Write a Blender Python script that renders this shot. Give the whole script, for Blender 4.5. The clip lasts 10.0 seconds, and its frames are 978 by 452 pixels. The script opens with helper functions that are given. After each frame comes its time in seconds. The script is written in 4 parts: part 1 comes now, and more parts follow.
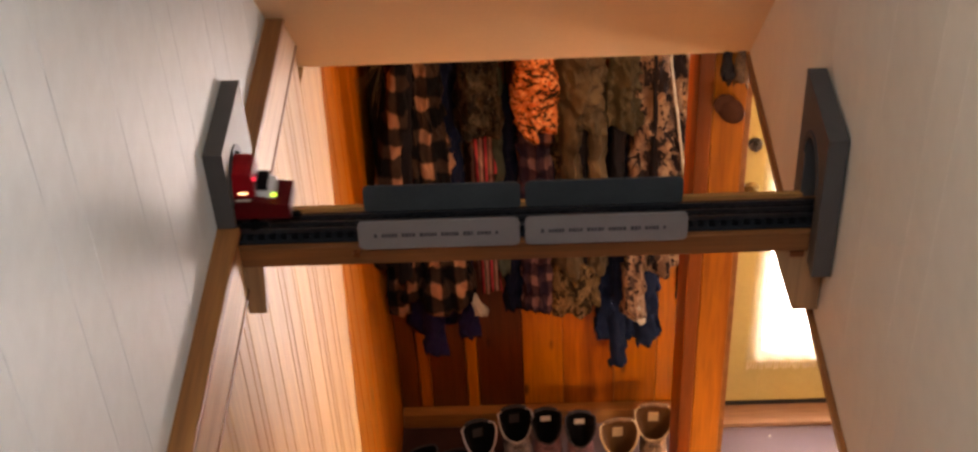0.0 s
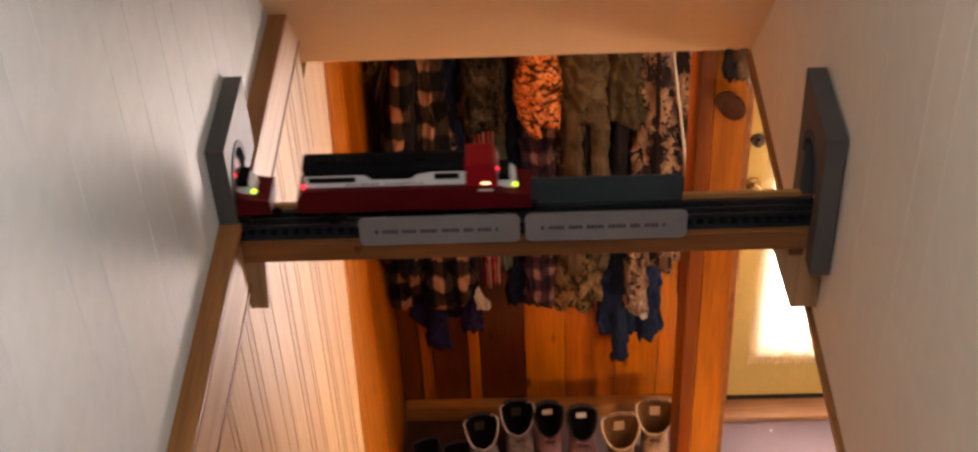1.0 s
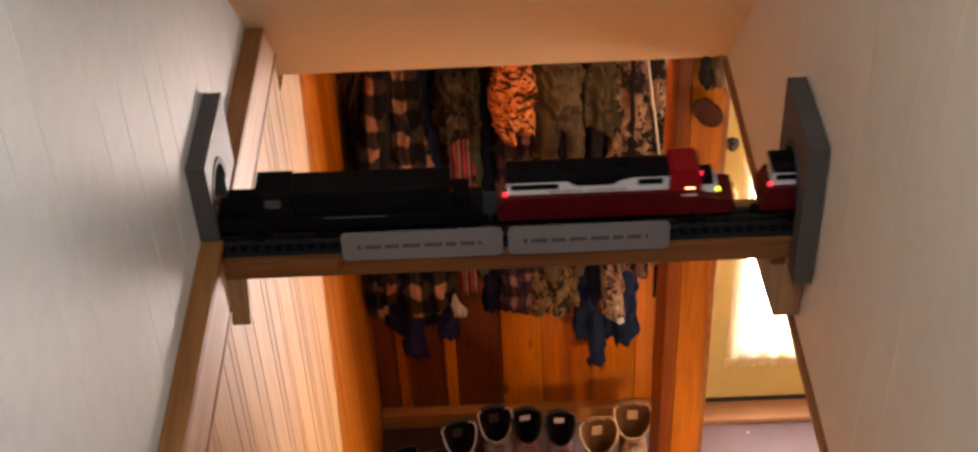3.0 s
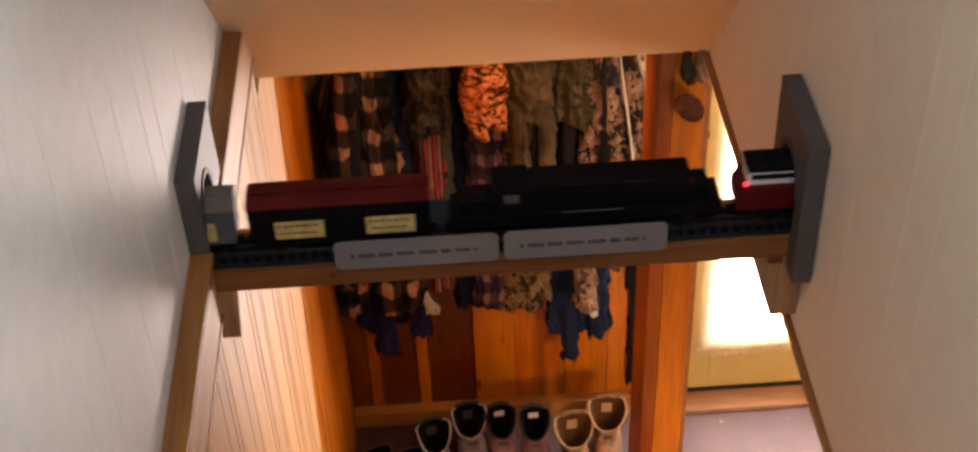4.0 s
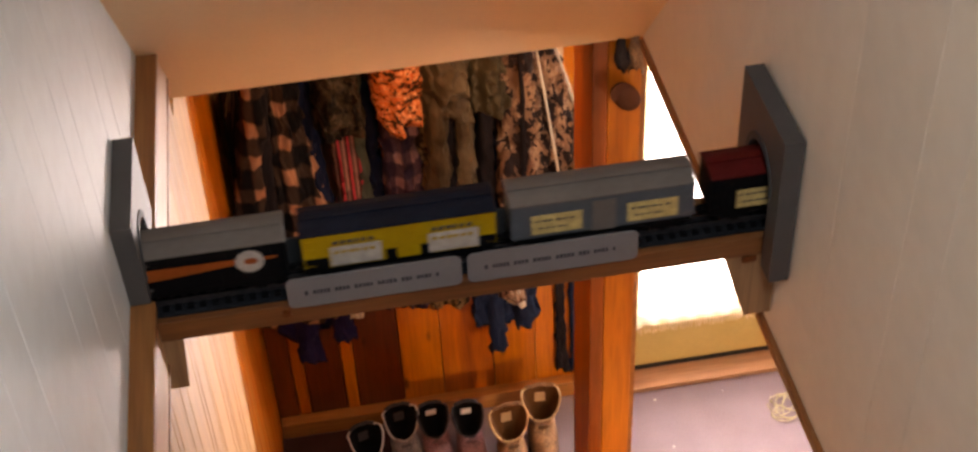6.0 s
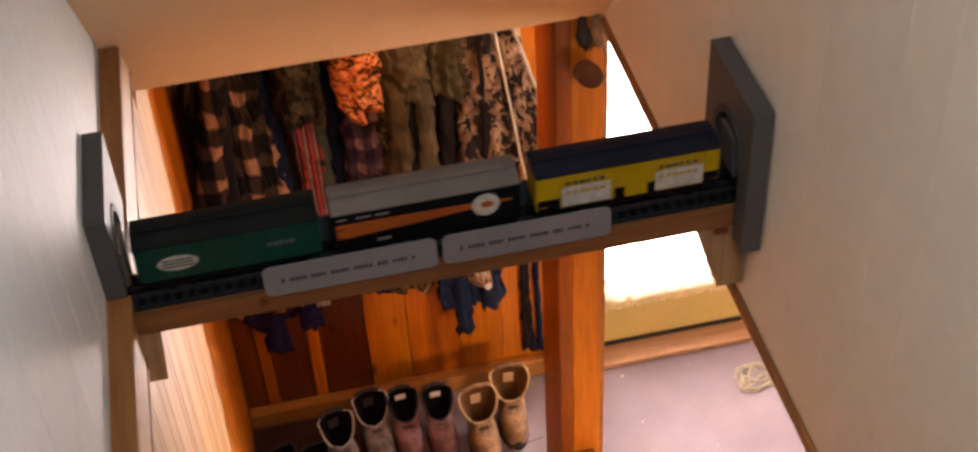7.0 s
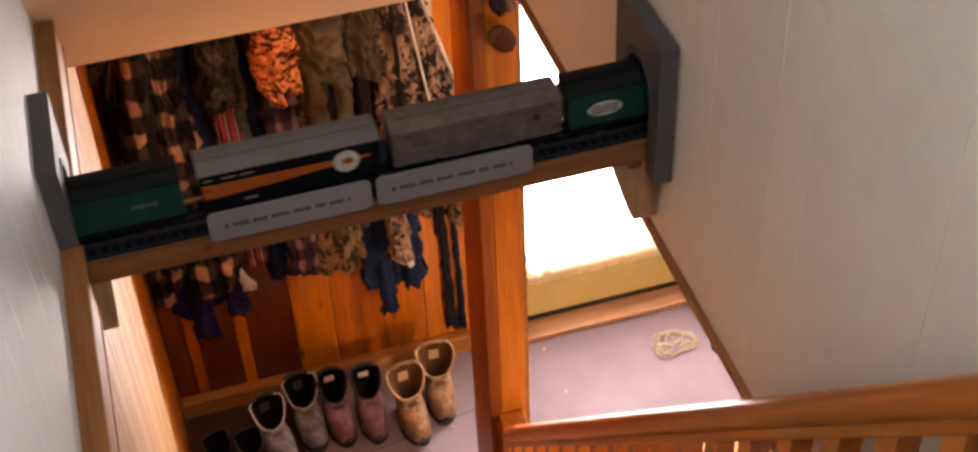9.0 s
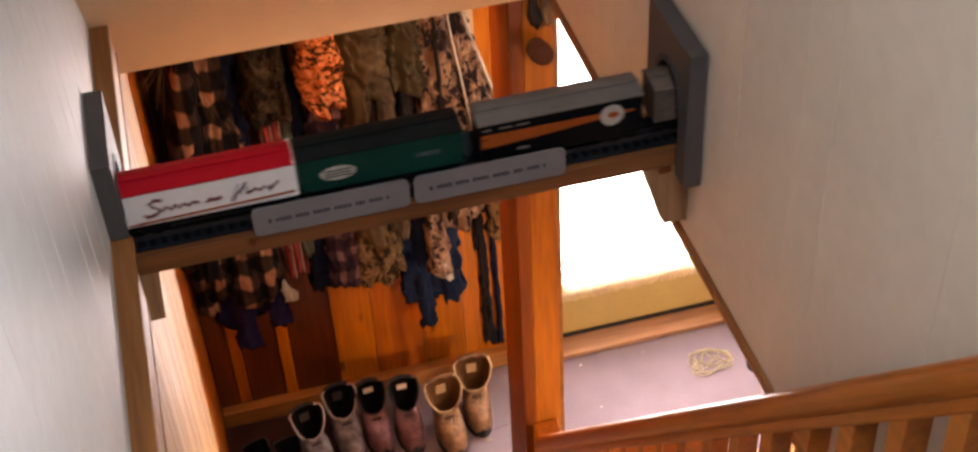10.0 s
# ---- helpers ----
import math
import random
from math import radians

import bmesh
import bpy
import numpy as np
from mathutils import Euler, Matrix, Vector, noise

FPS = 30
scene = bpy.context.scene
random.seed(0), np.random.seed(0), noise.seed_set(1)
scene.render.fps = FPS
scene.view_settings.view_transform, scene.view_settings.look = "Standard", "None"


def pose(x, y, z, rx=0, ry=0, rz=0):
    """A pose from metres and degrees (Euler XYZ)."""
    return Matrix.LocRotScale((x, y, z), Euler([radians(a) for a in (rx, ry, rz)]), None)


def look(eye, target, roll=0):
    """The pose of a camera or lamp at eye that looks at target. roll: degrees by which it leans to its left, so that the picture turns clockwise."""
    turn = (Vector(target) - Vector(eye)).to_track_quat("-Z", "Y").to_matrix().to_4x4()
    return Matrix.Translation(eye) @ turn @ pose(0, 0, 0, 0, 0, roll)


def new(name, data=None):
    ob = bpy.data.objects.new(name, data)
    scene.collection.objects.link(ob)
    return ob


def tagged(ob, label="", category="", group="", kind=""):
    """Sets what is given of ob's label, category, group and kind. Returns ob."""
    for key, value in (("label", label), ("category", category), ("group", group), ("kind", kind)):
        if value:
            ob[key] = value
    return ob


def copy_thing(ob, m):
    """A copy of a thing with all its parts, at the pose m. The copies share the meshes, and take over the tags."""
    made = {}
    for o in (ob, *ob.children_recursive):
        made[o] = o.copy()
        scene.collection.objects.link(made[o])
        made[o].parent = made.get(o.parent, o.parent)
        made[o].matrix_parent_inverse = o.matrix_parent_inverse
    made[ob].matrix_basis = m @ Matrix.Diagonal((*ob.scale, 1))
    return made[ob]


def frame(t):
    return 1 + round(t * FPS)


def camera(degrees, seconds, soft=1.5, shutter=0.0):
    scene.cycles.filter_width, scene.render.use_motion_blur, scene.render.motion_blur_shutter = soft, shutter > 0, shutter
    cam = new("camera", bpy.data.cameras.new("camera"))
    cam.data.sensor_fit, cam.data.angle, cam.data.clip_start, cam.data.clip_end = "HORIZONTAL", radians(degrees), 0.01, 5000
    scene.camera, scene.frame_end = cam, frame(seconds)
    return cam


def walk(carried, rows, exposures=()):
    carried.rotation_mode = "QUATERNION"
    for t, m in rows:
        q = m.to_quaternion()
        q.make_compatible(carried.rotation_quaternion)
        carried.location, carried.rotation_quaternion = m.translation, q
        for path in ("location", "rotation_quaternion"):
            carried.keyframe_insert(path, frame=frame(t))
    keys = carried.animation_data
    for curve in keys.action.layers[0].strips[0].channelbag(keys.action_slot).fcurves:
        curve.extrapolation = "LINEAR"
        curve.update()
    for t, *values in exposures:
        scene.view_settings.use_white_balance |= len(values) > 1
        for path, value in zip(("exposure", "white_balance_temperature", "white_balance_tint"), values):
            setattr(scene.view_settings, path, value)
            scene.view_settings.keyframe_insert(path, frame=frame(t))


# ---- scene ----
cam = camera(37.2, 10.0, 2.6, 0.5)
PATH = [
    (0, (0.014, -0.506, 4.232), (-0.045, 1.029, 2.951), -3.2),
    (0.5, (0.02, -0.507, 4.236), (-0.048, 1.02, 2.947), -3.2),
    (1, (0.022, -0.511, 4.247), (-0.044, 1.017, 2.957), -3.1),
    (1.5, (0.019, -0.516, 4.252), (-0.042, 1.015, 2.967), -3.1),
    (2, (0.013, -0.515, 4.26), (-0.041, 1.018, 2.977), -3.1),
    (2.5, (0.014, -0.506, 4.26), (-0.03, 1.026, 2.975), -3.0),
    (4, (-0.071, -0.443, 4.261), (-0.027, 1.071, 2.955), -2.5),
    (4.5, (-0.096, -0.397, 4.257), (-0.01, 1.108, 2.943), -2.3),
    (5, (-0.082, -0.357, 4.254), (0.045, 1.139, 2.933), -2.5),
    (6.5, (-0.202, -0.257, 4.221), (0.023, 1.2, 2.869), -3.3),
    (7, (-0.201, -0.276, 4.232), (0.052, 1.168, 2.871), -3.5),
    (7.5, (-0.211, -0.293, 4.241), (0.066, 1.141, 2.874), -3.5),
    (8, (-0.241, -0.308, 4.246), (0.067, 1.113, 2.873), -3.7),
    (8.5, (-0.277, -0.344, 4.249), (0.099, 1.059, 2.874), -3.1),
    (9, (-0.274, -0.449, 4.249), (0.1, 0.974, 2.894), -2.8),
    (9.5, (-0.271, -0.533, 4.253), (0.071, 0.919, 2.92), -3.3),
    (10, (-0.285, -0.545, 4.267), (0.041, 0.92, 2.944), -3.5),
]
walk(cam, [(t, look(eye, target, roll)) for t, eye, target, roll in PATH],
     [(0, 0.06, 8350, 28), (4, 0.09, 8350, 28), (7, 0.22, 7950, 28), (10, 0.22, 7700, 29)])

# ---- world and light ----
world = bpy.data.worlds.new("world")
scene.world = world
world.use_nodes = True
wn = world.node_tree.nodes
sky = wn.new("ShaderNodeTexSky")
sky.sky_type, sky.sun_disc = 'NISHITA', False
sky.sun_elevation, sky.sun_rotation = radians(38), radians(25)
wn["Background"].inputs[1].default_value = 0.12
world.node_tree.links.new(sky.outputs[0], wn["Background"].inputs[0])


def area_lamp(name, eye, target, sx, sy, watts, color, spread=180):
    d = bpy.data.lights.new(name, 'AREA')
    d.shape, d.size, d.size_y, d.energy, d.color = 'RECTANGLE', sx, sy, watts, color
    d.spread = radians(spread)
    ob = new(name, d)
    ob.matrix_basis = look(eye, target)
    return ob


# daylight in the glazed entrance door and in the hall's side window, an added warm fill under the hall ceiling, the
# skylight over the landing
area_lamp("door_daylight", (1.19, 3.480, 1.138), (1.19, 0.0, 1.138), 0.645, 1.64, 122, (0.90, 0.95, 1.0), 170)
area_lamp("side_window_daylight", (1.95, -0.63, 1.62), (0.30, 3.30, 0.35), 0.5, 0.62, 15, (1.0, 0.86, 0.68), 80)
area_lamp("hall_warm_fill", (0.2, 2.62, 2.40), (0.2, 2.62, 0), 0.3, 0.3, 4.2, (1.0, 0.57, 0.25))
area_lamp("landing_skylight", (0.12, -0.30, 4.97), (0.12, -0.29, 0), 0.7, 1.1, 41, (0.62, 0.84, 1.0))


# ---- materials ----
def nodes_of(name, rough=0.5, metal=0.0, gloss=0.5):
    m = bpy.data.materials.new(name)
    m.use_nodes = True
    nt = m.node_tree
    b = nt.nodes["Principled BSDF"]
    b.inputs["Roughness"].default_value, b.inputs["Metallic"].default_value = rough, metal
    b.inputs["Specular IOR Level"].default_value = gloss
    return m, nt, b


def coords(nt, scale=(1, 1, 1), shift_by_object=False):
    tc = nt.nodes.new("ShaderNodeTexCoord")
    mp = nt.nodes.new("ShaderNodeMapping")
    mp.inputs["Scale"].default_value = scale
    nt.links.new(tc.outputs["Object"], mp.inputs["Vector"])
    if shift_by_object:
        info = nt.nodes.new("ShaderNodeObjectInfo")
        mul = nt.nodes.new("ShaderNodeMath")
        mul.operation = 'MULTIPLY'
        mul.inputs[1].default_value = 37.0
        nt.links.new(info.outputs["Random"], mul.inputs[0])
        nt.links.new(mul.outputs[0], mp.inputs["Location"])
    return mp.outputs[0]


def noise_node(nt, vec, scale, detail=4, rough=0.6):
    n = nt.nodes.new("ShaderNodeTexNoise")
    n.inputs["Scale"].default_value, n.inputs["Detail"].default_value, n.inputs["Roughness"].default_value = scale, detail, rough
    nt.links.new(vec, n.inputs["Vector"])
    return n.outputs[0]


def ramp(nt, fac, stops, interp='LINEAR'):
    r = nt.nodes.new("ShaderNodeValToRGB")
    r.color_ramp.interpolation = interp
    e = r.color_ramp.elements
    while len(e) < len(stops):
        e.new(0.5)
    for el, (p, c) in zip(e, stops):
        el.position, el.color = p, (*c, 1)
    nt.links.new(fac, r.inputs[0])
    return r.outputs[0]


def mix(nt, fac, a, b, kind='MIX'):
    n = nt.nodes.new("ShaderNodeMix")
    n.data_type, n.blend_type = 'RGBA', kind
    for sock, v in ((n.inputs[0], fac), (n.inputs[6], a), (n.inputs[7], b)):
        if isinstance(v, (int, float)):
            sock.default_value = v
        elif isinstance(v, tuple):
            sock.default_value = (*v, 1)
        else:
            nt.links.new(v, sock)
    return n.outputs[2]


def bump(nt, b, height, strength=0.3, dist=0.002):
    n = nt.nodes.new("ShaderNodeBump")
    n.inputs["Strength"].default_value, n.inputs["Distance"].default_value = strength, dist
    nt.links.new(height, n.inputs["Height"])
    nt.links.new(n.outputs[0], b.inputs["Normal"])


def scaled(c, k):
    return tuple(min(1.0, v * k) for v in c)


def paint(name, color, rough=0.5, vary=0.12, fine=60, coarse=3, relief=0.15, metal=0.0, dist=0.001, gloss=None):
    m, nt, b = nodes_of(name, rough, metal, gloss if gloss is not None else 0.12 if "boxcar" in name or "black" in name or "loco" in name or "dark" in name else 0.4)
    v = coords(nt)
    big, small = noise_node(nt, v, coarse, 3), noise_node(nt, v, fine, 5)
    c1 = ramp(nt, big, [(0.3, scaled(color, 1 - vary)), (0.7, scaled(color, 1 + vary))])
    c2 = ramp(nt, small, [(0.3, (1 - vary, 1 - vary, 1 - vary)), (0.65, (1, 1, 1))])
    nt.links.new(mix(nt, 1.0, c1, c2, 'MULTIPLY'), b.inputs["Base Color"])
    bump(nt, b, small, relief, dist)
    return m


def wood(name, dark, light, axis=2, rough=0.38, across=26, along=1.6, shade=0.25, knots=True):
    """Boards with grain along one axis; each object differs a little."""
    m, nt, b = nodes_of(name, rough)
    sc = [across] * 3
    sc[axis] = along
    v = coords(nt, tuple(sc), True)
    g = noise_node(nt, v, 1.0, 5, 0.65)
    fine = noise_node(nt, v, 5.0, 3, 0.6)
    c = ramp(nt, g, [(0.3, dark), (0.5, tuple((p + q) / 2 for p, q in zip(dark, light))), (0.7, light)])
    c = mix(nt, 0.35, c, ramp(nt, fine, [(0.35, (0.35, 0.3, 0.25)), (0.6, (1, 1, 1))]), 'MULTIPLY')
    info = nt.nodes.new("ShaderNodeObjectInfo")
    c = mix(nt, 1.0, c, ramp(nt, info.outputs["Random"], [(0, (1 - shade, 1 - shade * 1.2, 1 - shade * 1.3)), (1, (1, 1, 1))]), 'MULTIPLY')
    if knots:
        vo = nt.nodes.new("ShaderNodeTexVoronoi")
        vo.inputs["Scale"].default_value = 1.0
        ks = [9] * 3
        ks[axis] = 3.2
        nt.links.new(coords(nt, tuple(ks), True), vo.inputs["Vector"])
        c = mix(nt, ramp(nt, vo.outputs["Distance"], [(0.05, (1, 1, 1)), (0.13, (0, 0, 0))]), c, scaled(dark, 0.35))
    nt.links.new(c, b.inputs["Base Color"])
    bump(nt, b, g, 0.25, 0.001)
    return m


def cloth(name, base, vary=0.25, weave=420, rough=0.9):
    m, nt, b = nodes_of(name, rough, 0.0, 0.08)
    v = coords(nt)
    c = ramp(nt, noise_node(nt, v, 9, 4), [(0.3, scaled(base, 1 - vary)), (0.7, scaled(base, 1 + vary))])
    nt.links.new(c, b.inputs["Base Color"])
    bump(nt, b, noise_node(nt, v, weave, 2), 0.4, 0.001)
    return m


def camo(name, cols, scale=16, stretch=0.6):
    m, nt, b = nodes_of(name, 0.85, 0.0, 0.08)
    v = coords(nt, (1, 1, stretch))
    a, d = noise_node(nt, v, scale, 4, 0.62), noise_node(nt, v, scale * 1.9, 4, 0.6)
    c = ramp(nt, a, [(0.0, cols[0]), (0.44, cols[1]), (0.53, cols[2]), (0.6, cols[3])], 'CONSTANT')
    c = mix(nt, ramp(nt, d, [(0.0, (0, 0, 0)), (0.57, (1, 1, 1))], 'CONSTANT'), c, cols[0])
    nt.links.new(c, b.inputs["Base Color"])
    bump(nt, b, noise_node(nt, v, 300, 2), 0.3, 0.001)
    return m


def math_node(nt, op, a, k):
    n = nt.nodes.new("ShaderNodeMath")
    n.operation = op
    nt.links.new(a, n.inputs[0])
    if isinstance(k, (int, float)):
        n.inputs[1].default_value = k
    else:
        nt.links.new(k, n.inputs[1])
    return n.outputs[0]


def plaid(name, dark, mid, light, px=0.075, pz=0.085, thin=None):
    """Crossed bands of a woven check."""
    m, nt, b = nodes_of(name, 0.9, 0.0, 0.08)
    sep = nt.nodes.new("ShaderNodeSeparateXYZ")
    v = coords(nt)
    wob = noise_node(nt, v, 7, 2)
    nt.links.new(v, sep.inputs[0])
    tot = None
    for out, p in ((0, px), (2, pz)):
        s = math_node(nt, 'ADD', sep.outputs[out], math_node(nt, 'MULTIPLY', wob, 0.03))
        s = math_node(nt, 'FRACT', math_node(nt, 'MULTIPLY', s, 1 / p), 0)
        s = math_node(nt, 'ABSOLUTE', math_node(nt, 'SUBTRACT', s, 0.5), 0)
        s = math_node(nt, 'MULTIPLY', math_node(nt, 'SUBTRACT', s, 0.245), 11.0)
        s = math_node(nt, 'MAXIMUM', math_node(nt, 'MINIMUM', s, 1.0), 0.0)
        tot = s if tot is None else math_node(nt, 'ADD', tot, s)
    c = ramp(nt, math_node(nt, 'MULTIPLY', tot, 0.5), [(0.05, dark), (0.5, mid), (0.95, light)])
    c = mix(nt, 0.5, c, ramp(nt, noise_node(nt, v, 40, 3), [(0.3, (0.5, 0.5, 0.5)), (0.7, (1, 1, 1))]), 'MULTIPLY')
    nt.links.new(c, b.inputs["Base Color"])
    bump(nt, b, noise_node(nt, v, 350, 2), 0.4, 0.001)
    return m


def stripes(name, cols, p=0.05):
    m, nt, b = nodes_of(name, 0.9, 0.0, 0.08)
    sep = nt.nodes.new("ShaderNodeSeparateXYZ")
    v = coords(nt)
    nt.links.new(v, sep.inputs[0])
    s = math_node(nt, 'FRACT', math_node(nt, 'MULTIPLY', sep.outputs[0], 1 / p), 0)
    k = len(cols)
    c = ramp(nt, s, [(i / k, col) for i, col in enumerate(cols)], 'CONSTANT')
    nt.links.new(c, b.inputs["Base Color"])
    bump(nt, b, noise_node(nt, v, 350, 2), 0.4, 0.001)
    return m


def glow(name, color, strength):
    m, nt, b = nodes_of(name, 0.3)
    b.inputs["Base Color"].default_value = (*color, 1)
    b.inputs["Emission Color"].default_value = (*color, 1)
    b.inputs["Emission Strength"].default_value = strength
    return m


WHITE = paint("white_panelling", (0.67, 0.735, 0.77), 0.40, 0.07, 25, 2.2, 0.3)
# same white paint as the left wall, with warm light put into the colour
WARMLIT = paint("warm_lit_panelling", (0.72, 0.63, 0.535), 0.6, 0.05, 25, 2.2, 0.12)
CEIL = paint("ceiling_paint", (0.80, 0.575, 0.36), 0.85, 0.04, 90, 1.5, 0.15)
BEAD = wood("pale_beadboard", (0.50, 0.250, 0.080), (0.66, 0.385, 0.145), 2, 0.45, 22, 0.9, 0.16, False)
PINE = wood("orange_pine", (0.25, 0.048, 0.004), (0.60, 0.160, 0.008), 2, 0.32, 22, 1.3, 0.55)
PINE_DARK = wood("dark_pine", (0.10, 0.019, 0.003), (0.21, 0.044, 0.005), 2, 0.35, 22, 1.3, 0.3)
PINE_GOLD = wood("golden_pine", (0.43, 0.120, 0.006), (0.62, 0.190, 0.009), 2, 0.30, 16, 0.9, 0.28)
PINE_RAIL = wood("varnished_pine_rail", (0.34, 0.082, 0.010), (0.56, 0.165, 0.020), 1, 0.36, 30, 1.3, 0.2)
PINE_FLAT = wood("pine_lengthwise", (0.40, 0.17, 0.045), (0.62, 0.32, 0.11), 0, 0.45, 24, 1.4, 0.2)
PINE_BASE = wood("baseboard_pine", (0.27, 0.100, 0.018), (0.46, 0.190, 0.048), 0, 0.45, 24, 1.4, 0.2)
WORN = wood("worn_threshold", (0.24, 0.115, 0.055), (0.44, 0.235, 0.125), 0, 0.55, 24, 1.4, 0.1)
POSTW = wood("post_pine", (0.30, 0.076, 0.007), (0.52, 0.165, 0.015), 2, 0.3, 22, 1.3, 0.2)
POSTR = wood("dark_post_side", (0.13, 0.028, 0.005), (0.30, 0.070, 0.012), 2, 0.32, 22, 1.3, 0.1)
TRIM = wood("brown_trim", (0.19, 0.064, 0.017), (0.36, 0.145, 0.043), 1, 0.42, 30, 1.4, 0.1, False)
SHELF = wood("shelf_wood", (0.105, 0.034, 0.010), (0.22, 0.080, 0.024), 0, 0.45, 30, 1.4, 0.1, False)
BRACKET = wood("bracket_wood", (0.24, 0.125, 0.060), (0.40, 0.22, 0.11), 2, 0.5, 30, 1.4, 0.1, False)
PALE_TRIM = wood("pale_trim", (0.48, 0.26, 0.115), (0.64, 0.38, 0.19), 1, 0.45, 30, 1.2, 0.1, False)
OAK = wood("stair_oak", (0.20, 0.10, 0.045), (0.36, 0.2, 0.09), 0, 0.45, 25, 1.4, 0.15)
LINO = paint("lilac_linoleum", (0.178, 0.134, 0.148), 0.68, 0.14, 140, 2.5, 0.1, gloss=0.15)
MATT = paint("dark_mat", (0.055, 0.022, 0.018), 0.9, 0.3, 220, 5, 0.5)
GREY = paint("grey_plastic", (0.060, 0.055, 0.054), 0.5, 0.10, 120, 8, 0.1)
GREYDK = paint("dark_grey_plastic", (0.044, 0.048, 0.051), 0.55, 0.12, 120, 8, 0.1)
SIGNG = paint("light_grey_plastic", (0.160, 0.148, 0.150), 0.5, 0.08, 150, 10, 0.1)
INK = paint("dark_lettering", (0.05, 0.05, 0.055), 0.6, 0.1)
BLACK = paint("black_plastic", (0.0032, 0.0032, 0.0040), 0.6, 0.2, 80, 9, 0.1, gloss=0.07)
BALLAST = paint("black_roadbed", (0.010, 0.011, 0.014), 0.8, 0.35, 400, 20, 0.5)
STEEL = paint("rail_steel", (0.10, 0.10, 0.11), 0.4, 0.15, 200, 10, 0.05, 0.9)
LRED = paint("loco_red", (0.080, 0.003, 0.005), 0.4, 0.15, 90, 9, 0.05)
LREDB = paint("loco_cab_red", (0.25, 0.006, 0.010), 0.38, 0.1, 90, 9, 0.05)
LWHITE = paint("loco_white", (0.62, 0.60, 0.60), 0.42, 0.07, 90, 9, 0.05)
DKRED = paint("boxcar_oxide_red", (0.078, 0.006, 0.005), 0.55, 0.2, 90, 12, 0.1)
CGREY = paint("boxcar_grey", (0.132, 0.110, 0.098), 0.6, 0.1, 90, 12, 0.1)
CGREYD = paint("boxcar_slate", (0.075, 0.080, 0.090), 0.6, 0.1, 90, 12, 0.1)
LABELY = paint("cream_lettering_panel", (0.50, 0.36, 0.14), 0.5, 0.25, 160, 60, 0.1)
LABELW = paint("white_lettering", (0.40, 0.35, 0.31), 0.5, 0.2, 160, 60, 0.1)
YELLOW = paint("boxcar_yellow", (0.36, 0.215, 0.006), 0.5, 0.15, 90, 12, 0.1)
NAVYBK = paint("boxcar_roof_black", (0.008, 0.010, 0.018), 0.5, 0.2, 90, 12, 0.1)
ORANGE = paint("boxcar_orange", (0.29, 0.062, 0.012), 0.5, 0.15, 90, 12, 0.1)
GREEN = paint("boxcar_green", (0.0015, 0.034, 0.024), 0.45, 0.15, 90, 12, 0.1)
DKGRN = paint("boxcar_green_roof", (0.0065, 0.0085, 0.0085), 0.6, 0.2, 90, 12, 0.1)
WEATH = paint("weathered_boxcar", (0.120, 0.088, 0.070), 0.75, 0.25, 130, 22, 0.3)
WEATHD = paint("weathered_boxcar_side", (0.100, 0.072, 0.058), 0.8, 0.28, 130, 26, 0.3)
BRIGHTRED = paint("boxcar_bright_red", (0.42, 0.008, 0.016), 0.4, 0.1, 90, 9, 0.05)
SNOW = paint("boxcar_white", (0.68, 0.64, 0.62), 0.45, 0.07, 90, 9, 0.05)
LETR = paint("faded_red_lettering", (0.30, 0.20, 0.20), 0.5, 0.2, 160, 60, 0.1)
SCRIPT = paint("dark_red_script", (0.13, 0.03, 0.03), 0.5, 0.1)
DOORP = paint("cream_door_paint", (0.46, 0.36, 0.13), 0.45, 0.07, 60, 3, 0.1)
RUBBER = paint("black_rubber", (0.02, 0.02, 0.02), 0.7, 0.2)
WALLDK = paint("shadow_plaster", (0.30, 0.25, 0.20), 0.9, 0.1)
BRASS = paint("worn_brass", (0.42, 0.30, 0.13), 0.35, 0.2, 120, 20, 0.1, 0.8)
STRAW = paint("pale_dry_grass", (0.24, 0.16, 0.085), 0.8, 0.2, 200, 20, 0.2)
ROPE = paint("straw_rope", (0.40, 0.335, 0.20), 0.9, 0.2, 300, 30, 0.6)
HEADL = glow("warm_headlight", (1.0, 0.62, 0.35), 3.0)
REDL = glow("red_marker", (1.0, 0.04, 0.08), 2.2)
GREENL = glow("green_marker", (0.55, 1.0, 0.08), 2.2)

# garments
BLACKCL = cloth("black_wool", (0.012, 0.010, 0.012))
MAROON = cloth("dark_maroon_fleece", (0.030, 0.006, 0.006))
NAVY = cloth("navy_cotton", (0.007, 0.011, 0.030))
DENIM = cloth("blue_denim", (0.009, 0.016, 0.040))
PURPLE = cloth("purple_navy_jersey", (0.018, 0.014, 0.055))
TEAL = cloth("grey_teal_cotton", (0.06, 0.078, 0.065))
OLIVE = cloth("olive_canvas", (0.078, 0.059, 0.037), 0.55, 420, 0.5)
OLIVE2 = cloth("olive_green_nylon", (0.055, 0.045, 0.027), 0.5, 420, 0.5)
WHITEC = cloth("white_fleece", (0.42, 0.38, 0.33))
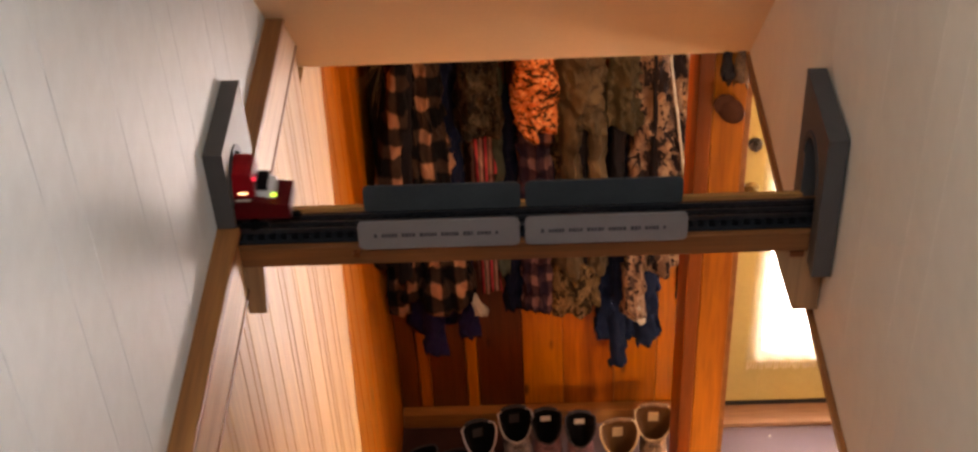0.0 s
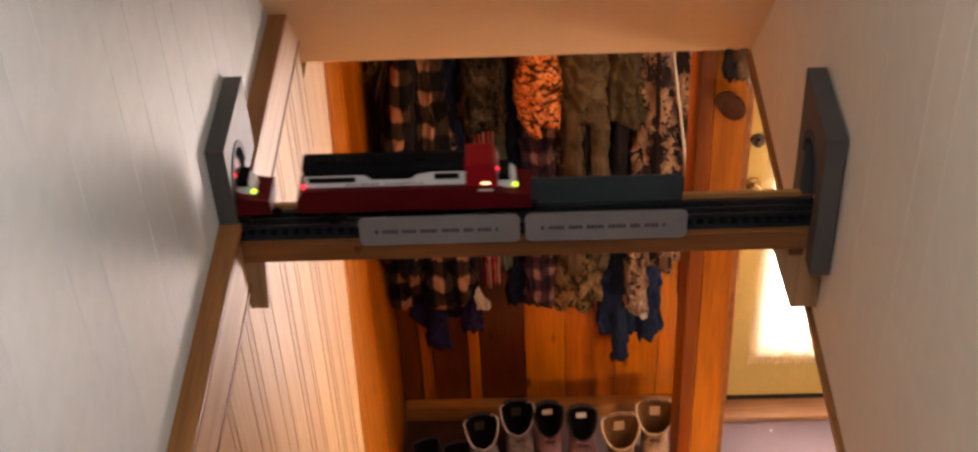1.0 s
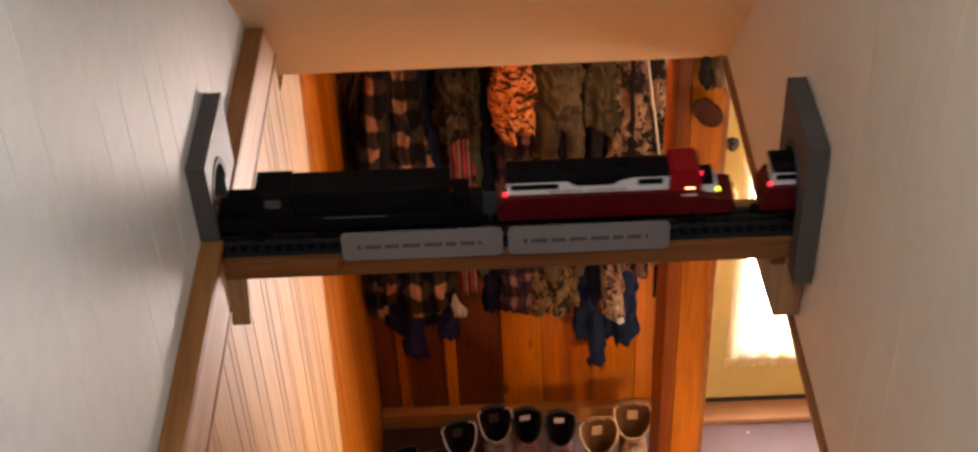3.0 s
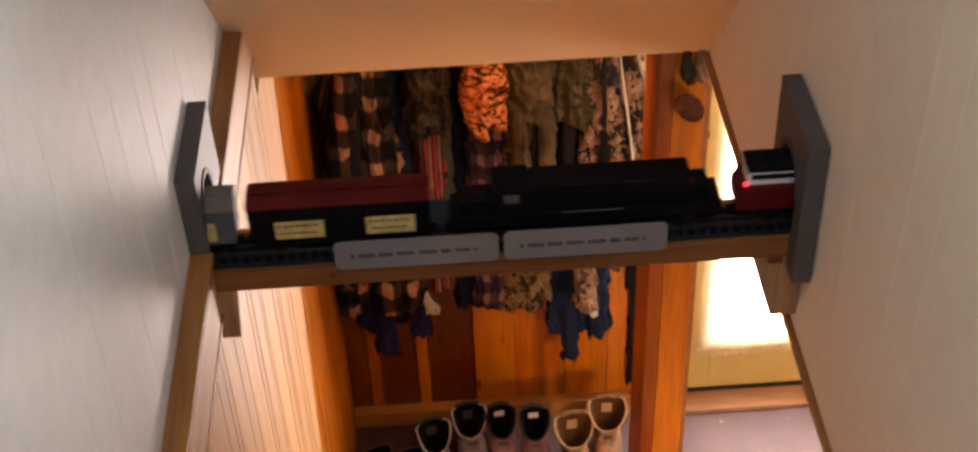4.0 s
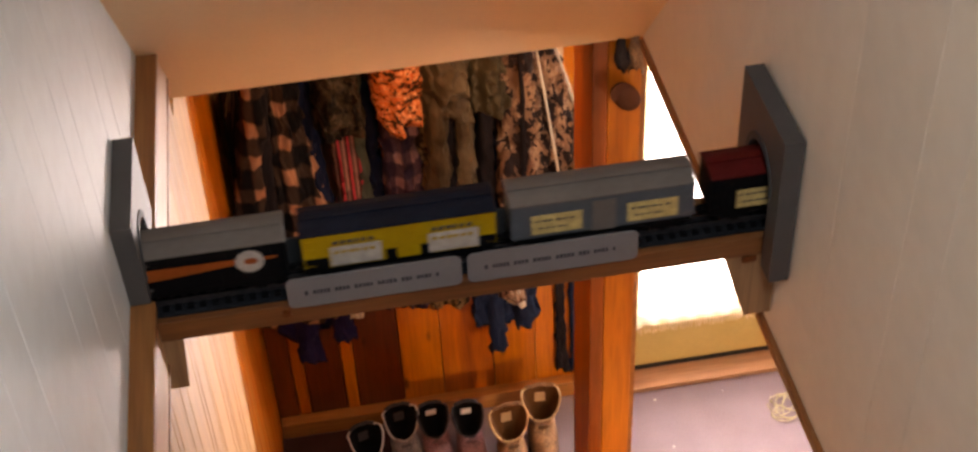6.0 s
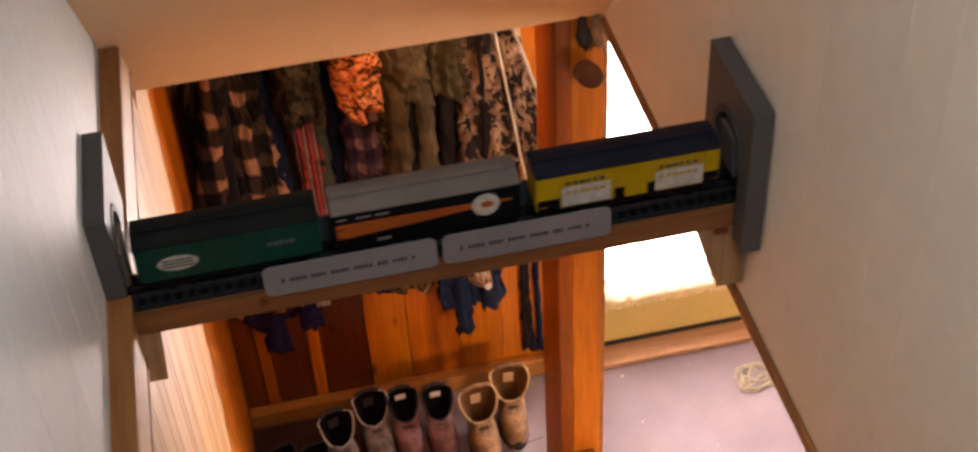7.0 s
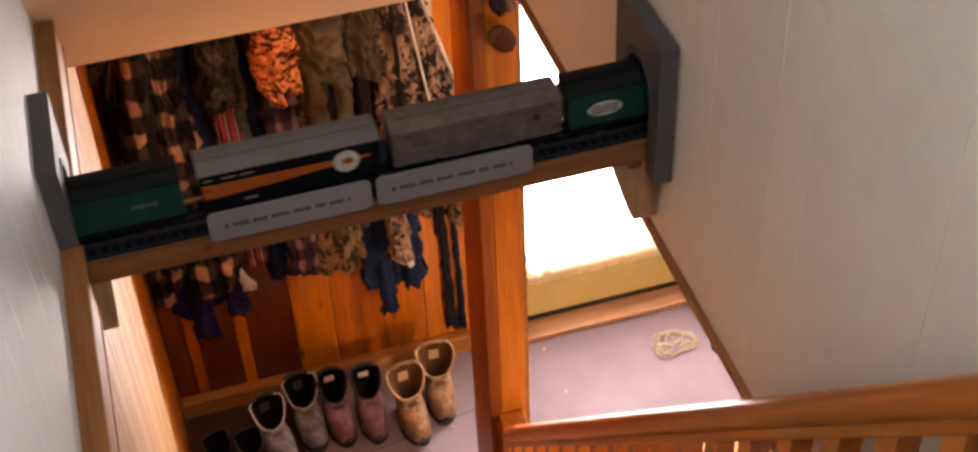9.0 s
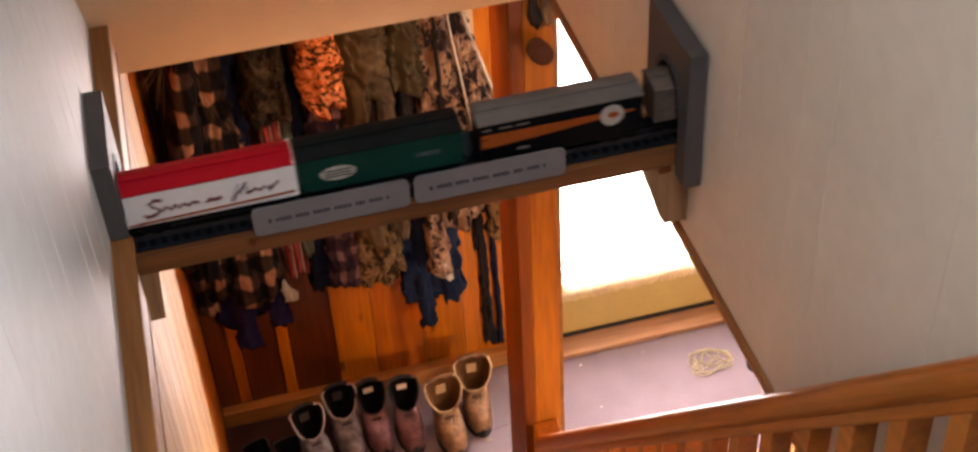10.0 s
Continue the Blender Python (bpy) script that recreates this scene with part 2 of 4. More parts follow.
BUFFALO = plaid("buffalo_check_flannel", (0.006, 0.005, 0.006), (0.040, 0.024, 0.018), (0.36, 0.178, 0.105), 0.085, 0.125)
PURPLAID = plaid("purple_check_flannel", (0.030, 0.020, 0.040), (0.075, 0.045, 0.065), (0.27, 0.165, 0.175), 0.055, 0.10)
REDSTRIPE = stripes("red_striped_shirt", [(0.07, 0.022, 0.02), (0.34, 0.035, 0.05), (0.10, 0.055, 0.045), (0.24, 0.13, 0.11)], 0.030)
CAMODK = camo("dark_woodland_camo", [(0.010, 0.008, 0.007), (0.034, 0.026, 0.018), (0.060, 0.046, 0.032), (0.018, 0.015, 0.010)], 18)
CAMOOR = camo("blaze_orange_camo", [(0.050, 0.028, 0.016), (0.56, 0.165, 0.058), (0.66, 0.31, 0.165), (0.50, 0.115, 0.038)], 29, 1.7)
CAMOBR = camo("brown_leaf_camo", [(0.016, 0.011, 0.012), (0.15, 0.090, 0.062), (0.25, 0.165, 0.115), (0.065, 0.042, 0.034)], 12)
CAMOTAN = camo("tan_leaf_camo", [(0.028, 0.018, 0.010), (0.14, 0.088, 0.040), (0.20, 0.13, 0.066), (0.07, 0.045, 0.02)], 20)
LEATHER_T = paint("tan_boot_leather", (0.205, 0.105, 0.048), 0.6, 0.65, 150, 18, 0.9)
LEATHER_G = paint("grey_boot_nubuck", (0.205, 0.180, 0.195), 0.7, 0.7, 150, 20, 0.9)
LEATHER_P = paint("pink_grey_boot_nubuck", (0.190, 0.092, 0.105), 0.7, 0.6, 150, 18, 0.9)
LEATHER_D = paint("dark_shoe_leather", (0.022, 0.015, 0.014), 0.5, 0.2, 90, 16, 0.3)
LINING_D = cloth("black_boot_lining", (0.004, 0.004, 0.005))
LINING_T = cloth("brown_boot_lining", (0.085, 0.038, 0.015))
PIPING_W = cloth("pale_boot_collar", (0.40, 0.37, 0.37))
PIPING_T = cloth("cream_boot_collar", (0.44, 0.30, 0.17))
PIPING_D = cloth("charcoal_boot_collar", (0.045, 0.043, 0.048))
PAPER = paint("cream_paper", (0.62, 0.47, 0.33), 0.8, 0.05, 60, 4, 0.1)
BROWNCAP = cloth("brown_felt", (0.060, 0.022, 0.012))

glassm, gnt, gb = nodes_of("door_glass", 0.02)
gb.inputs["Transmission Weight"].default_value = 1.0
gb.inputs["IOR"].default_value = 1.45

lacem, lnt, lb = nodes_of("cream_lace", 0.9)
lb.inputs["Base Color"].default_value = (0.85, 0.78, 0.62, 1)
tl = lnt.nodes.new("ShaderNodeBsdfTranslucent")
tl.inputs[0].default_value = (0.95, 0.88, 0.72, 1)
tr = lnt.nodes.new("ShaderNodeBsdfTransparent")
m1, m2 = lnt.nodes.new("ShaderNodeMixShader"), lnt.nodes.new("ShaderNodeMixShader")
wv = noise_node(lnt, coords(lnt, (1, 1, 1)), 160, 2)
lnt.links.new(ramp(lnt, wv, [(0.35, (0.70, 0.70, 0.70)), (0.65, (0.90, 0.90, 0.90))]), m2.inputs[0])
m1.inputs[0].default_value = 0.6
lnt.links.new(lb.outputs[0], m1.inputs[1])
lnt.links.new(tl.outputs[0], m1.inputs[2])
lnt.links.new(m1.outputs[0], m2.inputs[1])
lnt.links.new(tr.outputs[0], m2.inputs[2])
lnt.links.new(m2.outputs[0], lnt.nodes["Material Output"].inputs[0])


# ---- builders ----
def box(bm, x0, x1, y0, y1, z0, z1, bev=0.0):
    m = Matrix.LocRotScale(((x0 + x1) / 2, (y0 + y1) / 2, (z0 + z1) / 2), None, (x1 - x0, y1 - y0, z1 - z0))
    vs = bmesh.ops.create_cube(bm, size=1, matrix=m)["verts"]
    if bev:
        es = {e for v in vs for e in v.link_edges}
        bmesh.ops.bevel(bm, geom=list(es), offset=bev, segments=2, affect='EDGES', profile=0.6)
    return vs


def part(name, bm, mat, parent=None, label="", smooth=False):
    me = bpy.data.meshes.new(name)
    bmesh.ops.recalc_face_normals(bm, faces=bm.faces)
    if smooth:
        for f in bm.faces:
            f.smooth = True
    bm.to_mesh(me)
    bm.free()
    me.materials.append(mat)
    ob = new(name, me)
    ob.parent = parent
    if label:
        ob["label"] = label
    return ob


def block(name, mat, *b, parent=None, label="", bev=0.0):
    bm = bmesh.new()
    box(bm, *b, bev=bev)
    return part(name, bm, mat, parent, label)


def empty(name, m=Matrix()):
    ob = new(name)
    ob.matrix_basis = m
    return ob


def prism(bm, pts, axis, a, b):
    """Extrude a closed outline of 2D points along an axis from a to b."""
    def at(p, h):
        q = list(p)
        q.insert(axis, h)
        return q
    lo = [bm.verts.new(at(p, a)) for p in pts]
    hi = [bm.verts.new(at(p, b)) for p in pts]
    bm.faces.new(lo)
    bm.faces.new(hi[::-1])
    n = len(pts)
    for i in range(n):
        bm.faces.new((lo[i], lo[(i + 1) % n], hi[(i + 1) % n], hi[i]))


def loft(bm, rings, cap0=True, cap1=True):
    vr = [[bm.verts.new(p) for p in r] for r in rings]
    n = len(vr[0])
    for a, b in zip(vr, vr[1:]):
        for i in range(n):
            bm.faces.new((a[i], a[(i + 1) % n], b[(i + 1) % n], b[i]))
    if cap0:
        bm.faces.new(vr[0])
    if cap1:
        bm.faces.new(vr[-1])
    return vr


def tube(bm, path, r, seg=8):
    rings = []
    for i, p in enumerate(path):
        d = (Vector(path[min(i + 1, len(path) - 1)]) - Vector(path[max(i - 1, 0)])).normalized()
        side = d.orthogonal().normalized()
        other = d.cross(side)
        rings.append([Vector(p) + (side * math.cos(a) + other * math.sin(a)) * r for a in (2 * math.pi * k / seg for k in range(seg))])
    loft(bm, rings)


def structure(ob, label, category):
    return tagged(ob, label, category, kind="structure")


# the hole through which the railway passes both walls
HY0, HY1, HZ0, HZ1 = 1.306, 1.412, 2.60, 2.835


def holed(bm, x0, x1, y0, y1, z0, z1):
    """A slab with the railway's hole left out of it."""
    a0, a1, b0, b1 = max(y0, HY0), min(y1, HY1), max(z0, HZ0), min(z1, HZ1)
    if a0 >= a1 or b0 >= b1:
        box(bm, x0, x1, y0, y1, z0, z1)
        return
    for c in ((y0, a0, z0, z1), (a1, y1, z0, z1), (a0, a1, z0, b0), (a0, a1, b1, z1)):
        if c[1] - c[0] > 1e-4 and c[3] - c[2] > 1e-4:
            box(bm, x0, x1, *c)


# ---- the shell ----
TOP, SY, SZ = 5.0, 2.17, 2.47
SLOPE = math.tan(radians(49.5))
SY1 = SY - (TOP - SZ) / SLOPE
LX, RX, BX, BY = -0.497, 0.50, -0.478, 2.11

bm = bmesh.new()
holed(bm, -0.64, LX - 0.008, -2.5, 2.3, 2.72, TOP)
wall_left = structure(part("wall_left", bm, WHITE), "white painted grooved wall panelling above a wooden ledge", "wall")
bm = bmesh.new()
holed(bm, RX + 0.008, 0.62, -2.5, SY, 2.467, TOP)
wall_right = structure(part("wall_right", bm, WARMLIT), "white painted grooved wall panelling over the stairs", "wall")
bm = bmesh.new()
holed(bm, -0.64, BX - 0.012, -0.6, BY, 0, 2.72)
wall_stair = structure(part("wall_stair", bm, BEAD), "pale wooden beadboard wall beside the stairs", "wall")
bm = bmesh.new()
prism(bm, [(SY, SZ), (SY1, TOP), (SY1 + 0.12, TOP + 0.1), (SY + 0.1, SZ)], 0, -0.62, 0.62)
structure(part("ceiling_slope", bm, CEIL), "smooth cream painted sloping ceiling over the stairs", "ceiling")
structure(block("ceiling_upper", CEIL, -0.64, 0.62, -2.6, SY1 + 0.1, TOP, TOP + 0.1), "smooth cream painted flat ceiling", "ceiling")
structure(block("ceiling_lower", CEIL, -1.0, 2.5, SY + 0.09, 3.5, SZ, SZ + 0.12), "smooth cream painted hall ceiling", "ceiling")
structure(block("ceiling_side", CEIL, 0.62, 2.5, -0.6, SY + 0.09, SZ, SZ + 0.12), "smooth cream painted side ceiling", "ceiling")
structure(block("wall_back", WHITE, -0.64, 0.62, -2.6, -2.5, 2.4, TOP), "plain white wall behind the landing", "wall")
structure(block("landing_floor", OAK, -0.64, 0.62, -2.5, -0.1, 2.42, 2.58), "plain wooden floor of the upper landing", "floor")
bm = bmesh.new()
for c in ((-0.64, 1.68, 0, 2.47), (2.22, 2.5, 0, 2.47), (1.68, 2.22, 0, 1.29), (1.68, 2.22, 1.95, 2.47)):
    box(bm, c[0], c[1], -0.7, -0.6, c[2], c[3])
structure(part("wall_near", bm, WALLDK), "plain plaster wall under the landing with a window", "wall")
win = empty("window_1")
structure(win, "small wooden window lighting the entrance hall", "window")
for x0, x1, z0, z1 in ((1.68, 1.70, 1.29, 1.95), (2.20, 2.22, 1.29, 1.95), (1.70, 2.20, 1.29, 1.31), (1.70, 2.20, 1.93, 1.95)):
    block("window_frame", PINE_FLAT, x0, x1, -0.70, -0.604, z0, z1, parent=win)
wp = block("glass_pane", glassm, 1.70, 2.20, -0.668, -0.664, 1.31, 1.93, parent=win)
wp.visible_shadow = False
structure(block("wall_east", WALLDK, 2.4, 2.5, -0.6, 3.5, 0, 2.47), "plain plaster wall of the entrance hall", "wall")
floor = structure(block("floor", LINO, -1.0, 2.5, 2.655, 3.5, -0.1, 0.0), "worn lilac linoleum floor with pale specks", "floor")
structure(block("floor_wood", PINE_FLAT, -1.0, 2.5, -0.6, 2.655, -0.1, -0.004), "varnished wooden floor at the foot of the stairs", "floor")
seam = block("seam", INK, -0.9, 0.62, -0.0015, 0.0015, 0.0, 0.0006, parent=floor)
seam.matrix_basis = pose(0.0, 2.945, 0.0, 0, 0, 10.5)
rng = random.Random(4)
bm = bmesh.new()
for i in range(11):
    x, y, r = rng.uniform(0.6, 2.0), rng.uniform(2.7, 3.3), rng.choice((0.003, 0.004, 0.006))
    bmesh.ops.create_circle(bm, cap_ends=True, segments=7, radius=r, matrix=Matrix.Translation((x, y, 0.0012)))
tagged(part("speck", bm, LABELW, floor, "scattered pale specks of grit"), kind="stuff")
structure(block("dark_mat", MATT, -0.55, -0.10, 2.70, 3.34, 0.0, 0.008, bev=0.003), "dark red-brown mat on the floor under boots", "mat")

# far wall with its openings
bm = bmesh.new()
box(bm, -1.0, 0.70, 3.405, 3.53, 0, SZ)
box(bm, 1.66, 2.5, 3.405, 3.53, 0, SZ)
box(bm, 0.70, 1.66, 3.405, 3.53, 2.06, SZ)
wall_far = structure(part("wall_far", bm, PINE), "wall of orange varnished knotty pine boards", "wall")
wall_coats = structure(block("wall_coats", PINE, -0.70, -0.526, BY, 3.405, 0, SZ), "orange varnished pine boards closing the coat recess", "wall")

# ledge and trims
led = empty("ledge_trim")
structure(led, "brown wooden ledge trim with a pale board under it", "trim")
for y0, y1 in ((-2.4, HY0), (HY1, 2.06)):
    block("cap", TRIM, -0.56, -0.4605, y0, y1, 2.718, 2.735, parent=led, bev=0.004)
    block("skirt", PALE_TRIM, BX - 0.01, -0.4665, y0, y1 if y0 > 0 else HY0 - 0.01, 2.60, 2.716, parent=led, bev=0.002)
    block("bead", TRIM, BX - 0.01, -0.4645, y0, y1, 2.590, 2.599, parent=led, bev=0.002)
trr = empty("corner_trim")
structure(trr, "brown wooden corner trim along the wall's lower edge", "trim")
block("strip", TRIM, 0.491, 0.512, -2.4, SY - 0.004, 2.447, 2.468, parent=trr, bev=0.003)
block("underside", PALE_TRIM, 0.512, 0.62, -2.4, SY - 0.004, 2.449, 2.466, parent=trr)

# stairs that carry the balustrade
st = empty("stairs")
structure(st, "plain wooden stairs climbing to the landing", "stairs")
for i in range(12):
    y = 1.98 - 0.173 * i
    block("tread", OAK, BX + 0.01, 0.40, y - 0.173, y + 0.02, 0.185 + 0.2 * i, 0.215 + 0.2 * i, parent=st)
bm = bmesh.new()
prism(bm, [(2.0, 0.0), (2.0, 0.30), (-0.1, 2.78), (-0.1, 2.58), (-0.1, 2.42), (1.9, 0.0)], 0, 0.402, 0.455)
part("stringer", bm, PINE_RAIL, st)


# ---- railway shelf, track, portals ----
TY = 1.356
RZ = 2.700
sh = empty("train_shelf", pose(0, TY, 0))
tagged(sh, "narrow brown wooden shelf bridging the stairwell with black track", "shelf")
block("board", SHELF, -4.9, 4.9, -0.047, 0.050, 2.643, 2.682, parent=sh, bev=0.002)
block("roadbed", BALLAST, -4.9, 4.9, -0.036, 0.036, 2.682, 2.688, parent=sh, bev=0.002)
block("back_strip", PINE_FLAT, -0.46, 0.47, 0.046, 0.054, 2.664, 2.690, parent=sh)
for y in (-0.0165, 0.0165, 0.0):
    block("rail", STEEL, -4.9, 4.9, y - 0.0014, y + 0.0014, 2.691, RZ, parent=sh)
tie = bpy.data.meshes.new("tie")
bm = bmesh.new()
box(bm, -0.005, 0.005, -0.029, 0.029, 2.687, 2.692)
bm.to_mesh(tie)
bm.free()
tie.materials.append(BLACK)
for i in range(54):
    o = new("tie", tie)
    o.parent, o.location = sh, (-0.49 + i * 0.0186, 0, 0)
bm = bmesh.new()
bmesh.ops.create_cone(bm, cap_ends=True, segments=16, radius1=0.0075, radius2=0.006, depth=0.006, matrix=Matrix.Translation((-0.276, -0.049, 2.668)) @ Matrix.Rotation(math.pi / 2, 4, 'X'))
part("screw_cover", bm, PINE_DARK, sh, "dark round wooden screw cover")
block("end_clip", PINE_DARK, 0.438, 0.462, -0.050, -0.046, 2.632, 2.643, parent=sh, label="small dark clip", bev=0.002)
# unseen black duct, added so no outside light leaks in at the wall holes
duct = empty("tunnel_lining")
structure(duct, "unseen black duct added round the track to keep light out", "tunnel")
for s in (-1, 1):
    for y0, y1, z0, z1 in ((1.24, 1.30, 2.55, 2.90), (1.418, 1.47, 2.55, 2.90), (1.30, 1.418, 2.84, 2.90), (1.30, 1.418, 2.55, 2.60)):
        xs = sorted((s * 0.63, s * 4.95))
        block("lining", BLACK, *xs, y0, y1, z0, z1, parent=duct)
    block("lining", BLACK, *sorted((s * 4.95, s * 5.0)), 1.24, 1.47, 2.55, 2.90, parent=duct)


def portal(x0, x1, z0, z1, label, y0=1.293, y1=1.482):
    c, r, spring = (1.366 if x0 < 0 else 1.352), 0.052, 2.775
    arch = [(c + r * math.cos(a), spring + r * 1.1 * math.sin(a)) for a in (math.pi * k / 12 for k in range(13))]
    bm = bmesh.new()
    prism(bm, [(y0, z0), (y0, z1), (y1, z1), (y1, z0), (c + r, z0)] + arch + [(c - r, z0)], 0, x0, x1)
    bmesh.ops.recalc_face_normals(bm, faces=bm.faces)
    ob = part("tunnel_portal", bm, GREY)
    bm = bmesh.new()
    xi = (x0 - 0.002, x0 + 0.001) if x0 > 0 else (x1 - 0.001, x1 + 0.002)
    out = [(c + (r + 0.011) * math.cos(a), spring + (r + 0.011) * 1.1 * math.sin(a)) for a in (math.pi * k / 12 for k in range(13))]
    prism(bm, out + arch[::-1], 0, *xi)
    part("arch_ring", bm, GREYDK, ob)
    return tagged(ob, label, "tunnel portal", "railway tunnel portals")


portal(0.466, 0.4965, 2.630, 2.905, "dark grey plastic tunnel portal on the white wall", 1.258, 1.455)
portal(LX + 0.0005, -0.466, 2.737, 2.885, "grey plastic tunnel portal standing on the wooden ledge", 1.299, 1.508)


def shelf_bracket(x0, x1, tip, label, ya=1.312, yb=1.335):
    bm = bmesh.new()
    zt = 2.642
    prism(bm, [(x0, zt), (x1, zt), (tip[1], tip[2]), (tip[0], tip[2])], 1, ya, yb)
    return tagged(part("shelf_bracket", bm, BRACKET), label, "bracket", "brackets under the shelf")


shelf_bracket(BX + 0.003, -0.436, (BX + 0.003, -0.445, 2.536), "brown wooden bracket on the beadboard wall")
shelf_bracket(0.412, 0.497, (0.453, 0.497, 2.506), "brown wooden bracket on the white wall", 1.313, 1.345)


def guard_sign(x0, y, lettered):
    """A rounded plastic plate clipped to the edge of the track."""
    w, h, r, t = 0.264, 0.058, 0.011, 0.003
    e = empty("guard_plate", pose(x0, y, 2.6805))
    pts = []
    for cx, cz, a0 in ((w - r, r, -90), (w - r, h - r, 0), (r, h - r, 90), (r, r, 180)):
        pts += [(cx + r * math.cos(radians(a0 + 15 * k)), cz + r * math.sin(radians(a0 + 15 * k))) for k in range(7)]
    bm = bmesh.new()
    prism(bm, pts, 1, 0, t)
    part("plate", bm, SIGNG if lettered else GREYDK, e)
    for cx in (0.06, 0.2):
        block("clip", BLACK, cx - 0.006, cx + 0.006, t, t + 0.006, 0.002, 0.012, parent=e)
    if lettered:
        x, r2 = 0.026, random.Random(6)
        for k, n in enumerate((1, 5, 4, 5, 5, 3, 4, 1)):
            for q in range(n):
                wd, hh = r2.uniform(0.0034, 0.0056), r2.uniform(0.006, 0.0085)
                block("lettering", INK, x, x + wd, -0.0006, 0.0002, 0.0285 - hh / 2, 0.0285 + hh / 2, parent=e)
                x += wd + 0.0012
            x += 0.0062
    return tagged(e, "light grey rounded plate with a row of dark lettering" if lettered else "dark grey rounded plastic guard plate behind the track",
                  "guard plate", "plates along the track")


for x0 in (-0.270, 0.0025):
    guard_sign(x0, 1.3025, True)
    guard_sign(x0 + 0.002, 1.3955, False)


# ---- rolling stock ----
def truck(parent, x):
    bm = bmesh.new()
    for s in (-1, 1):
        box(bm, -0.024, 0.024, s * 0.021 - 0.002, s * 0.021 + 0.002, 0.008, 0.018, 0.001)
        box(bm, -0.006, 0.006, s * 0.021 - 0.003, s * 0.021 + 0.003, 0.006, 0.024)
    box(bm, -0.006, 0.006, -0.02, 0.02, 0.012, 0.026)
    t = part("truck", bm, BLACK, parent)
    t.location = (x, 0, 0)
    for wx in (-0.016, 0.016):
        bm = bmesh.new()
        for s in (-1, 1):
            bmesh.ops.create_cone(bm, cap_ends=True, segments=18, radius1=0.0095, radius2=0.0095, depth=0.004,
                                  matrix=Matrix.Translation((wx, s * 0.0165, 0.0095)) @ Matrix.Rotation(math.pi / 2, 4, 'X'))
        bmesh.ops.create_cone(bm, cap_ends=True, segments=8, radius1=0.002, radius2=0.002, depth=0.034,
                              matrix=Matrix.Translation((wx, 0, 0.0095)) @ Matrix.Rotation(math.pi / 2, 4, 'X'))
        part("wheelset", bm, STEEL, t)
    return t


def couplers(e, L):
    for s in (-1, 1):
        bm = bmesh.new()
        xs = sorted((s * (L / 2 - 0.01), s * (L / 2 + 0.010)))
        box(bm, *xs, -0.004, 0.004, 0.014, 0.022, 0.001)
        part("coupler", bm, BLACK, e)


W2 = 0.0325


def boxcar(L, side, roof, label, zb=0.034, zt=0.099, plain=False, sill=BLACK):
    e = empty("boxcar")
    bm = bmesh.new()
    box(bm, -L / 2, L / 2, -W2, W2, zb, zt, 0.0012)
    part("body", bm, side, e)
    block("underframe", sill, -L / 2 + 0.004, L / 2 - 0.004, -W2 + 0.004, W2 - 0.004, zb - 0.012, zb, parent=e)
    bm = bmesh.new()
    rw = W2 + 0.0015
    prism(bm, [(-rw, zt), (-rw, zt + 0.003), (-rw * 0.55, zt + 0.0075), (0, zt + 0.010), (rw * 0.55, zt + 0.0075), (rw, zt + 0.003), (rw, zt)], 0, -L / 2 - 0.001, L / 2 + 0.001)
    rf = part("roof", bm, roof, e)
    bm = bmesh.new()
    for k in range(14):
        x = -L / 2 + (k + 0.5) * L / 14
        prism(bm, [(-rw, zt + 0.0035), (0, zt + 0.0115), (rw, zt + 0.0035), (0, zt + 0.008)], 0, x - 0.0008, x + 0.0008)
    part("roof_rib", bm, roof, rf)
    block("running_board", roof, -L / 2, L / 2, -0.006, 0.006, zt + 0.0115, zt + 0.013, parent=e)
    if not plain:
        dr = block("sliding_door", side, -0.032, 0.032, -W2 - 0.0022, -W2, zb + 0.003, zt - 0.004, parent=e, bev=0.0006)
        for x in (-0.028, 0.0, 0.028):
            block("door_stile", side, x - 0.0012, x + 0.0012, -W2 - 0.0032, -W2 - 0.002, zb + 0.004, zt - 0.005, parent=dr)
        for z in (zb + 0.001, zt - 0.003):
            block("door_track", side, -0.06, 0.06, -W2 - 0.0030, -W2, z, z + 0.0016, parent=e)
    for k in range(9):
        for s in (-1, 1):
            x = s * (0.044 + k * (L / 2 - 0.05) / 8.5)
            block("rib", side, x - 0.0007, x + 0.0007, -W2 - 0.0011, -W2, zb + 0.001, zt - 0.001, parent=e)
    for s in (-1, 1):
        for k in range(4):
            block("ladder_rung", side, *sorted((s * (L / 2 - 0.016), s * (L / 2 - 0.004))), -W2 - 0.0026, -W2 - 0.0014, zb + 0.008 + k * 0.016, zb + 0.0098 + k * 0.016, parent=e)
    truck(e, -L / 2 + 0.045)
    truck(e, L / 2 - 0.045)
    couplers(e, L)
    return tagged(e, label, "boxcar", "boxcars of the model train")


def panel(e, name, mat, x0, x1, z0, z1, out=0.0034):
    return block(name, mat, x0, x1, -W2 - out - 0.0006, -W2 - out + 0.0012, z0, z1, parent=e)


